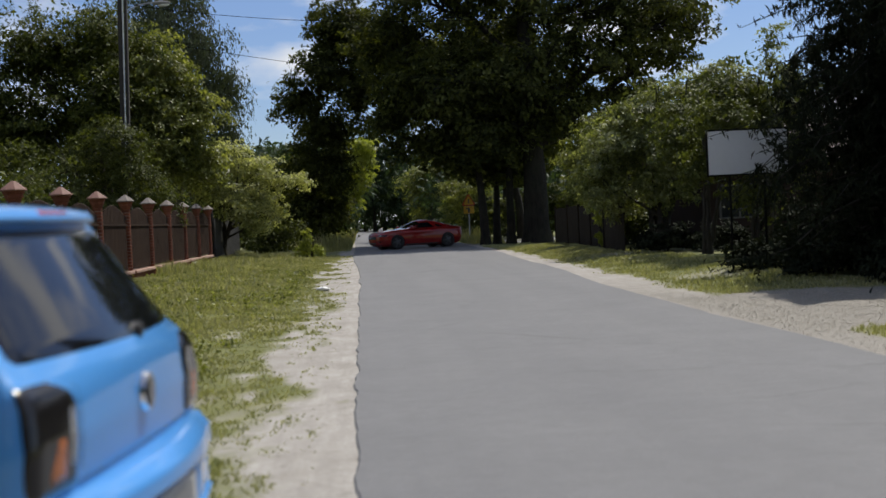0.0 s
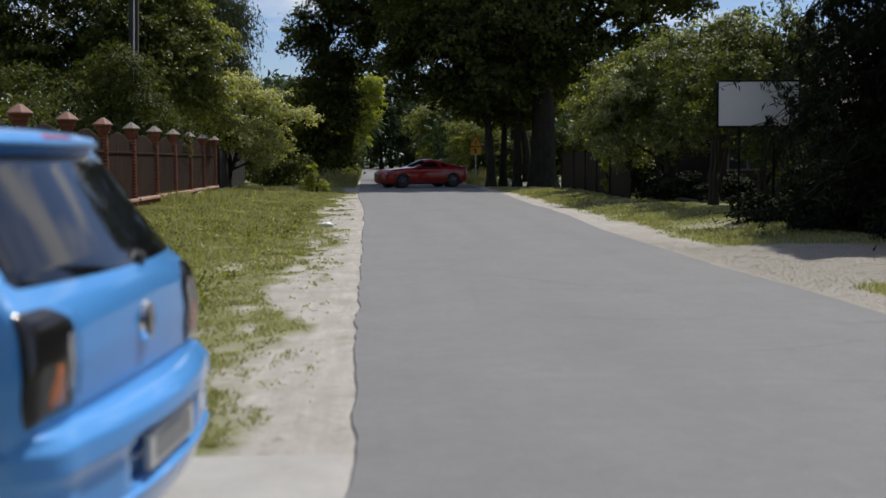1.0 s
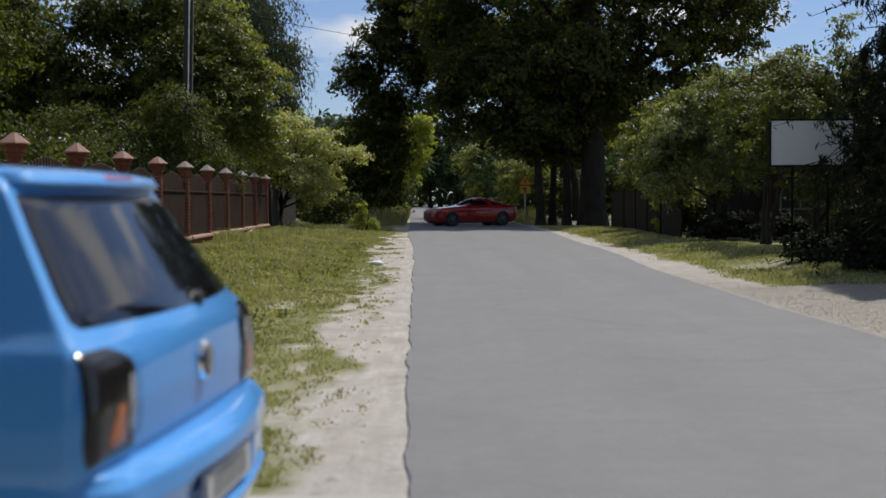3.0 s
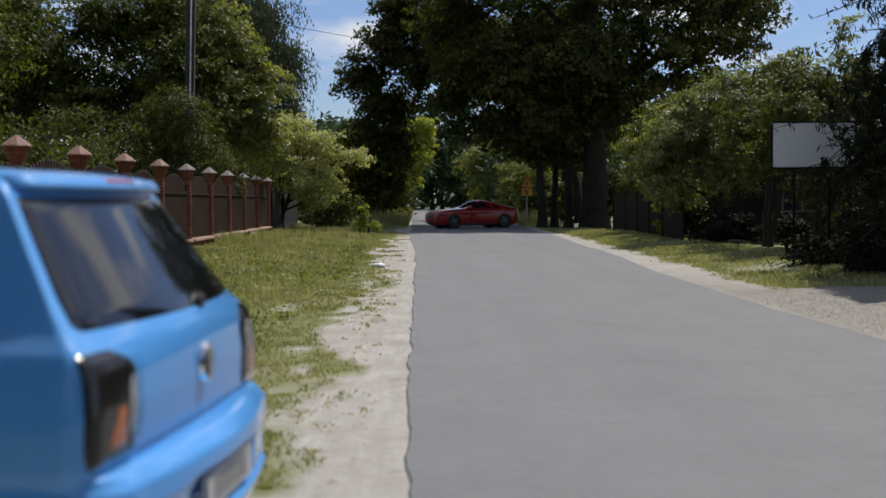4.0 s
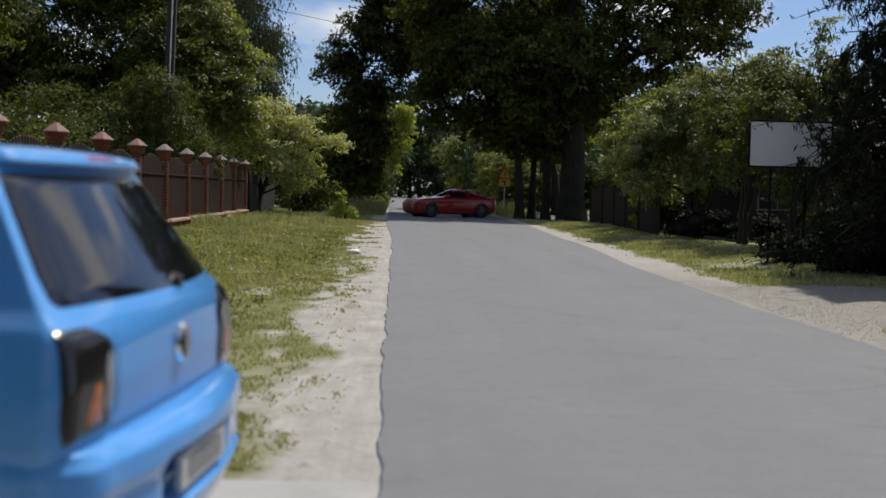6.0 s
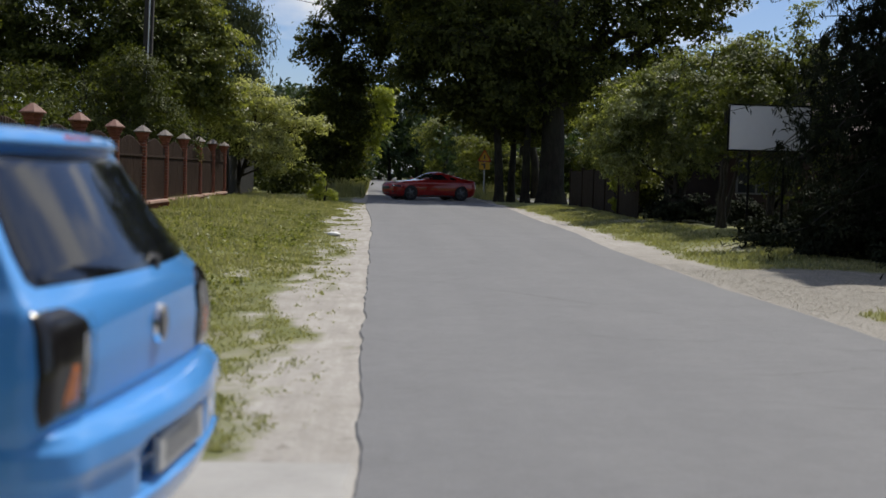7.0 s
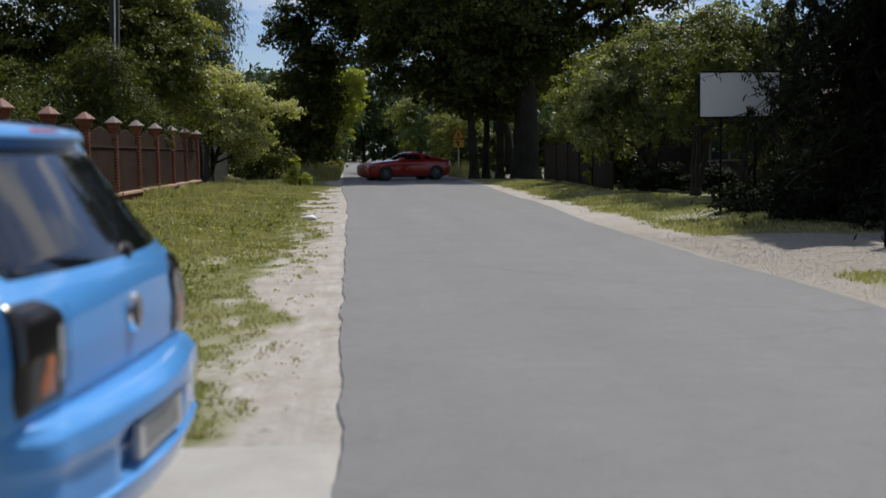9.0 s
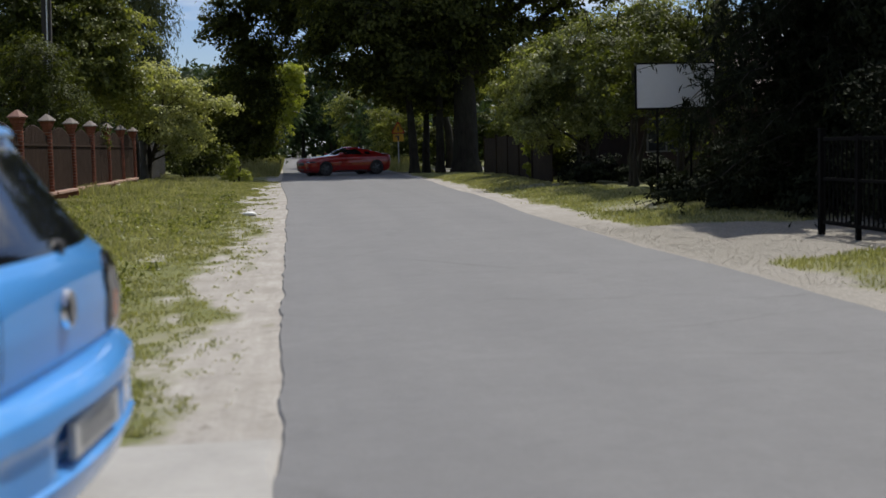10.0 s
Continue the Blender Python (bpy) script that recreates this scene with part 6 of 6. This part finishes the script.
# Garden shade is put into these shrubs' colour by near-black needles.
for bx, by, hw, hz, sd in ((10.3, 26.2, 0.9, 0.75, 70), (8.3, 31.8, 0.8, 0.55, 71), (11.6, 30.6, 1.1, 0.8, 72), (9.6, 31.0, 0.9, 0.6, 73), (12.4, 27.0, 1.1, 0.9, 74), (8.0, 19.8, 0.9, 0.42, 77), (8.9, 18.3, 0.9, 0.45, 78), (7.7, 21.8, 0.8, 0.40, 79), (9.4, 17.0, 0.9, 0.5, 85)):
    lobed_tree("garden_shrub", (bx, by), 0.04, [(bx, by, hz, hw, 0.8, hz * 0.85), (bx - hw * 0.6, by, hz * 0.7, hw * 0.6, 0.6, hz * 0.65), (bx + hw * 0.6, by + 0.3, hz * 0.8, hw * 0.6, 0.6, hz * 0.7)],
               3600, 0.10, LEAF_SPRUCE, BARK_GREY, sd, "low garden shrub, the shade put into its near-black colour", "shrub", trunks=4, spray=0.22, shell=0.2, group="garden shrubs")
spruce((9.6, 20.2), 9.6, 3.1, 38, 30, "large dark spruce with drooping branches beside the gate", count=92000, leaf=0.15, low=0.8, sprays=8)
# The next two spruces are added, mostly out of view, to shade the gate.
spruce((11.0, 15.2), 11.0, 3.0, 36, 31, "added dark spruce, mostly out of view, shading the gate", count=34000, leaf=0.17, low=0.8)
spruce((10.9, 10.2), 9.0, 2.8, 28, 45, "added spruce out of view, only shading the driveway gate", count=28000, leaf=0.18, low=0.8)
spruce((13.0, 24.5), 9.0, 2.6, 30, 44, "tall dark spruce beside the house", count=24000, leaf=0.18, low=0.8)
lobed_tree("round_bush", (7.6, 88.0), 0.06, [(7.2, 88.0, 1.9, 1.3, 1.4, 1.5), (8.6, 88.0, 3.4, 1.5, 1.5, 1.3), (6.9, 90.0, 3.8, 1.0, 1.2, 1.0), (9.4, 87.0, 1.6, 1.3, 1.3, 1.4)],
    9000, 0.19, LEAF_LIME, BARK_GREY, 32, "green roadside bushes beyond the junction", "bush", trunks=5, spray=0.4)
lobed_tree("hazel_tree", (8.0, 128.0), 0.16, [(5.6, 128.0, 6.0, 1.9, 2.0, 1.8), (7.4, 128.0, 4.4, 1.8, 1.8, 2.2), (8.6, 128.0, 7.2, 2.0, 2.0, 1.8), (6.2, 128.0, 3.2, 1.4, 1.5, 2.0)],
    8000, 0.28, LEAF_LIME, BARK_GREY, 33, "green roadside tree beyond the junction", trunks=3, spray=0.6)

for px, py, hh, sd in ((2.2, 196.0, 21.0, 60), (6.8, 198.0, 23.0, 61), (-3.4, 190.0, 18.0, 62)):
    lobed_tree("pine_tree", (px, py), 0.3, [(px + 0.7 * math.sin(2.1 * k + sd), py, hh * (0.16 + 0.135 * k), 3.4 - 0.28 * k, 2.6, 2.2) for k in range(6)],
               5200, 0.62, LEAF_FAR, BARK_OAK, sd, "tall dark pine closing the far road", spray=1.0, shell=0.2, droop=0.5, group="pines at the road's end")


# ---- far woods along and at the end of the road ----
rw = np.random.default_rng(40)
fv, ff, o = [], [], 0
tv = []
for k in range(150):
    side = -1 if k % 2 else 1
    if k < 110:
        yy = rw.uniform(95, 215)
        xx = -3.5 - rw.uniform(0, 26) if side < 0 else 9.5 + rw.uniform(0, 34)
    else:
        yy, xx = rw.uniform(205, 232), rw.uniform(-26, 40)
    hh = rw.uniform(11, 19) if k < 110 else rw.uniform(16, 23)
    if -0.14 < xx / yy < -0.02:
        hh = min(hh, 1.3 + 0.065 * yy)
    elif 0.03 < xx / yy < 0.34:
        hh = min(hh, 1.3 + 0.055 * yy)
    cl = np.array([xx, yy, hh * 0.55]) + rw.normal(0, 1, (60, 3)) * np.array([2.0, 2.0, hh * 0.24])
    cl[:, 2] = np.clip(cl[:, 2], 0.8, hh)
    v, f = leaves(cl, 760 if k < 110 else 1300, 0.7, 0.84 if k < 110 else 1.0, rw)
    fv.append(v)
    ff.append(f[::2] + o)
    o += len(v)
    tv.append((np.stack([np.full(4, xx), np.full(4, yy), np.linspace(-0.3, hh * 0.8, 4)], 1), np.array([0.26, 0.2, 0.14, 0.06])))
# undergrowth closes the view below the crowns
for side in (-1, 1, 0):
    m = 7000
    if side:
        uy = rw.uniform(95, 225, m)
        ux = side * rw.exponential(9.0, m) + (-4.0 if side < 0 else 9.5)
    else:
        uy, ux = rw.uniform(200, 235, m), rw.uniform(-40, 50, m)
    cl = np.stack([ux, uy, np.abs(rw.normal(0, 2.4, m)) + 0.2], 1)
    v, f = leaves(cl, 6000, 0.5, 1.15, rw, flat=0.6)
    fv.append(v)
    ff.append(f[::2] + o)
    o += len(v)
far_woods = new("far_woods")
tagged(far_woods, "dark mixed woods closing the far end of the road", "woods", kind="stuff")
fast_mesh("crown", np.concatenate(fv), np.concatenate(ff), LEAF_FAR, far_woods)
v, f = tubes(tv, 6)
fast_mesh("trunk", v, f, BARK_OAK, far_woods)


# ---- unseen trees behind the viewer, added to close the street and cut sky light ----
bv, bf, o, bt = [], [], 0, []
for k in range(44):
    if k < 16:
        xx, yy = -7.5 - rw.uniform(0, 5), -32 + k * 1.9
    elif k < 30:
        xx, yy = 9.5 + rw.uniform(0, 7), -36 + (k - 16) * 2.7
    else:
        xx, yy = rw.uniform(-14, 16), -40 - rw.uniform(0, 8)
    hh = rw.uniform(8, 12)
    cl = np.array([xx, yy, hh * 0.55]) + rw.normal(0, 1, (70, 3)) * np.array([1.5, 1.5, hh * 0.22])
    cl[:, 2] = np.clip(cl[:, 2], 0.5, hh)
    v, f = leaves(cl, 700, 0.6, 0.9, rw)
    bv.append(v)
    bf.append(f[::2] + o)
    o += len(v)
    bt.append((np.stack([np.full(4, xx), np.full(4, yy), np.linspace(-0.3, hh * 0.8, 4)], 1), np.array([0.2, 0.16, 0.1, 0.04])))
# Nine unseen trees, added to keep sky light off the car's side.
for xx, yy in ((-4.6, -4.2), (-7.6, -2.8), (-3.0, -7.5), (-11.0, -1.0), (-6.2, -7.5), (-10.0, -6.0), (-2.2, -4.6), (-9.0, -4.0), (-13.0, -4.0)):
    cl = np.array([xx, yy, 5.4]) + rw.normal(0, 1, (110, 3)) * np.array([1.1, 1.1, 2.6])
    cl[:, 2] = np.clip(cl[:, 2], 0.4, 11.5)
    v, f = leaves(cl, 3000, 0.8, 0.6, rw)
    bv.append(v)
    bf.append(f[::2] + o)
    o += len(v)
    bt.append((np.stack([np.full(4, xx), np.full(4, yy), np.linspace(-0.3, 6.5, 4)], 1), np.array([0.2, 0.16, 0.1, 0.04])))
sky_block_trees = new("sky_block_trees")
tagged(sky_block_trees, "unseen added trees that cut sky light on the car", "woods", kind="stuff")
fast_mesh("crown", np.concatenate(bv), np.concatenate(bf), LEAF_FAR, sky_block_trees)
v, f = tubes(bt, 6)
fast_mesh("trunk", v, f, BARK_OAK, sky_block_trees)

# ---- grass ----
def blades(xs, ys, heights, rng, width=0.012, lean=0.35):
    n = len(xs)
    zs = ground_z(xs, ys)
    a = rng.uniform(0, math.tau, n)
    base = np.stack([xs, ys, zs - 0.01], 1)
    sd = np.stack([np.cos(a), np.sin(a), np.zeros(n)], 1) * (width * rng.uniform(0.7, 1.4, n))[:, None]
    b = rng.uniform(0, math.tau, n)
    ln = rng.uniform(0.1, 1.0, n) * lean * heights
    tip = base + np.stack([np.cos(b) * ln, np.sin(b) * ln, heights], 1)
    mid = base + np.stack([np.cos(b) * ln * 0.3, np.sin(b) * ln * 0.3, heights * 0.55], 1)
    v = np.stack([base - sd, base + sd, mid + sd * 0.7, mid - sd * 0.7, tip], 1).reshape(-1, 3)
    o = np.arange(n)[:, None] * 5
    f = np.concatenate([o + np.array([[0, 1, 2]]), o + np.array([[0, 2, 3]]), o + np.array([[3, 2, 4]])], 1).reshape(-1, 3)
    return v, f


rg = np.random.default_rng(50)
n = 195000
ys = 5.42 + 46.0 * rg.random(n) ** 1.95
xs = -0.3 - 5.2 * rg.random(n)
turf = turf_cover(xs, ys) + 0.5 * lattice(xs * 11, ys * 4.5, 31)
keep = turf > rg.uniform(0.12, 1.0, n)
xs, ys, turf = xs[keep], ys[keep], turf[keep]
deep = smooth01(-1.2, -3.0, xs)
tuft = 0.75 + 0.55 * layered(xs * 1.7, ys * 1.3, 41)
hs = (0.016 + 0.022 * np.clip(turf, 0, 1) + 0.05 * deep) * tuft * rg.uniform(0.4, 1.6, len(xs)) * (0.85 + 0.012 * ys)
v, f = blades(xs, ys, hs, rg, 0.0029 + 0.00060 * ys, 0.8)
verge_grass = fast_mesh("verge_grass", v, f, BLADE)
tagged(verge_grass, "uneven dry green roadside grass on the verge", "grass", kind="stuff")

# broad-leaved weeds among the grass
n = 420
wx, wy = -1.3 - 3.9 * rg.random(n), 8.0 + 30 * rg.random(n) ** 1.2
grown = turf_cover(wx, wy) > 0.6
wx, wy = wx[grown], wy[grown]
rosette = np.stack([wx, wy, ground_z(wx, wy) + 0.05], 1)
v, f = leaves(rosette, len(wx) * 26, 0.10, 0.06, rg, flat=0.45)
herbs = fast_mesh("verge_herbs", v, f, LEAF_LIME)
tagged(herbs, "low broad-leaved green weeds among the grass", "weeds", kind="stuff")

# taller weeds at the foot of the fences
n = 9000
ys = 30 + 24 * rg.random(n)
xs = -5.15 + 1.5 * rg.random(n) ** 1.8 + 0.9 * smooth01(42, 50, ys)
tuft = np.clip(0.5 + 0.9 * layered(xs * 0.8, ys * 0.5, 17), 0.05, 1.2)
v, f = blades(xs, ys, rg.uniform(0.08, 0.42, n) * tuft + 0.04, rg, 0.016, 0.6)
weeds = fast_mesh("verge_weeds", v, f, BLADE)
tagged(weeds, "taller green weeds at the foot of the fences", "weeds", kind="stuff")

n = 75000
ys = 7.0 + 50.0 * rg.random(n) ** 1.2
xs = 4.5 + 3.6 * rg.random(n)
turf = turf_cover(xs, ys) + 0.2 * lattice(xs * 6, ys * 6, 37)
keep = turf > rg.uniform(0.25, 1.05, n)
xs, ys, turf = xs[keep], ys[keep], turf[keep]
hs = (0.02 + 0.045 * np.clip(turf, 0, 1)) * (0.8 + 0.5 * layered(xs * 1.7, ys * 1.3, 43)) * rg.uniform(0.5, 1.5, len(xs))
v, f = blades(xs, ys, hs, rg, 0.005 + 0.00035 * ys, 0.7)
far_verge = fast_mesh("verge_grass", v, f, BLADE)
tagged(far_verge, "short patchy grass on the shaded verge", "grass", kind="stuff")

n = 20000
xs = np.where(rg.random(n) < 0.55, -0.6 - 3.0 * rg.random(n) ** 1.4, 5.6 + 1.8 * rg.random(n))
ys = 60 + 48 * rg.random(n)
hs = rg.uniform(0.25, 1.0, n) * (0.55 + 0.45 * np.sin(xs * 2.1 + ys * 0.8)) + 0.15
v, f = blades(xs, ys, hs * smooth01(58, 70, ys), rg, 0.022, 0.45)
tall = fast_mesh("tall_grass", v, f, BLADE_DRY)
tagged(tall, "tall pale dry grass beside the far road", "grass", kind="stuff")

# gravel on the entrance beside the gate
n = 14000
xs, ys = 4.35 + 3.0 * rg.random(n), 9.5 + 8.8 * rg.random(n)
keep = gravel_cover(xs, ys) > rg.uniform(0.1, 0.9, n)
xs, ys = xs[keep], ys[keep]
n = len(xs)
oct_v = np.array([(1, 0, 0), (-1, 0, 0), (0, 1, 0), (0, -1, 0), (0, 0, 1), (0, 0, -1)], float)
oct_f = np.array([(0, 2, 4), (2, 1, 4), (1, 3, 4), (3, 0, 4), (2, 0, 5), (1, 2, 5), (3, 1, 5), (0, 3, 5)])
sz = rg.uniform(0.0025, 0.0075, n)[:, None, None] * rg.uniform(0.6, 1.3, (n, 1, 3)) * np.array([1, 1, 0.7])
pos = np.stack([xs, ys, ground_z(xs, ys) + 0.004], 1)[:, None, :]
gravel = fast_mesh("gravel", (pos + oct_v[None] * sz).reshape(-1, 3), (oct_f[None] + np.arange(n)[:, None, None] * 6).reshape(-1, 3), M_STONE)
tagged(gravel, "pale loose gravel on the entrance beside the road", "gravel", kind="stuff")
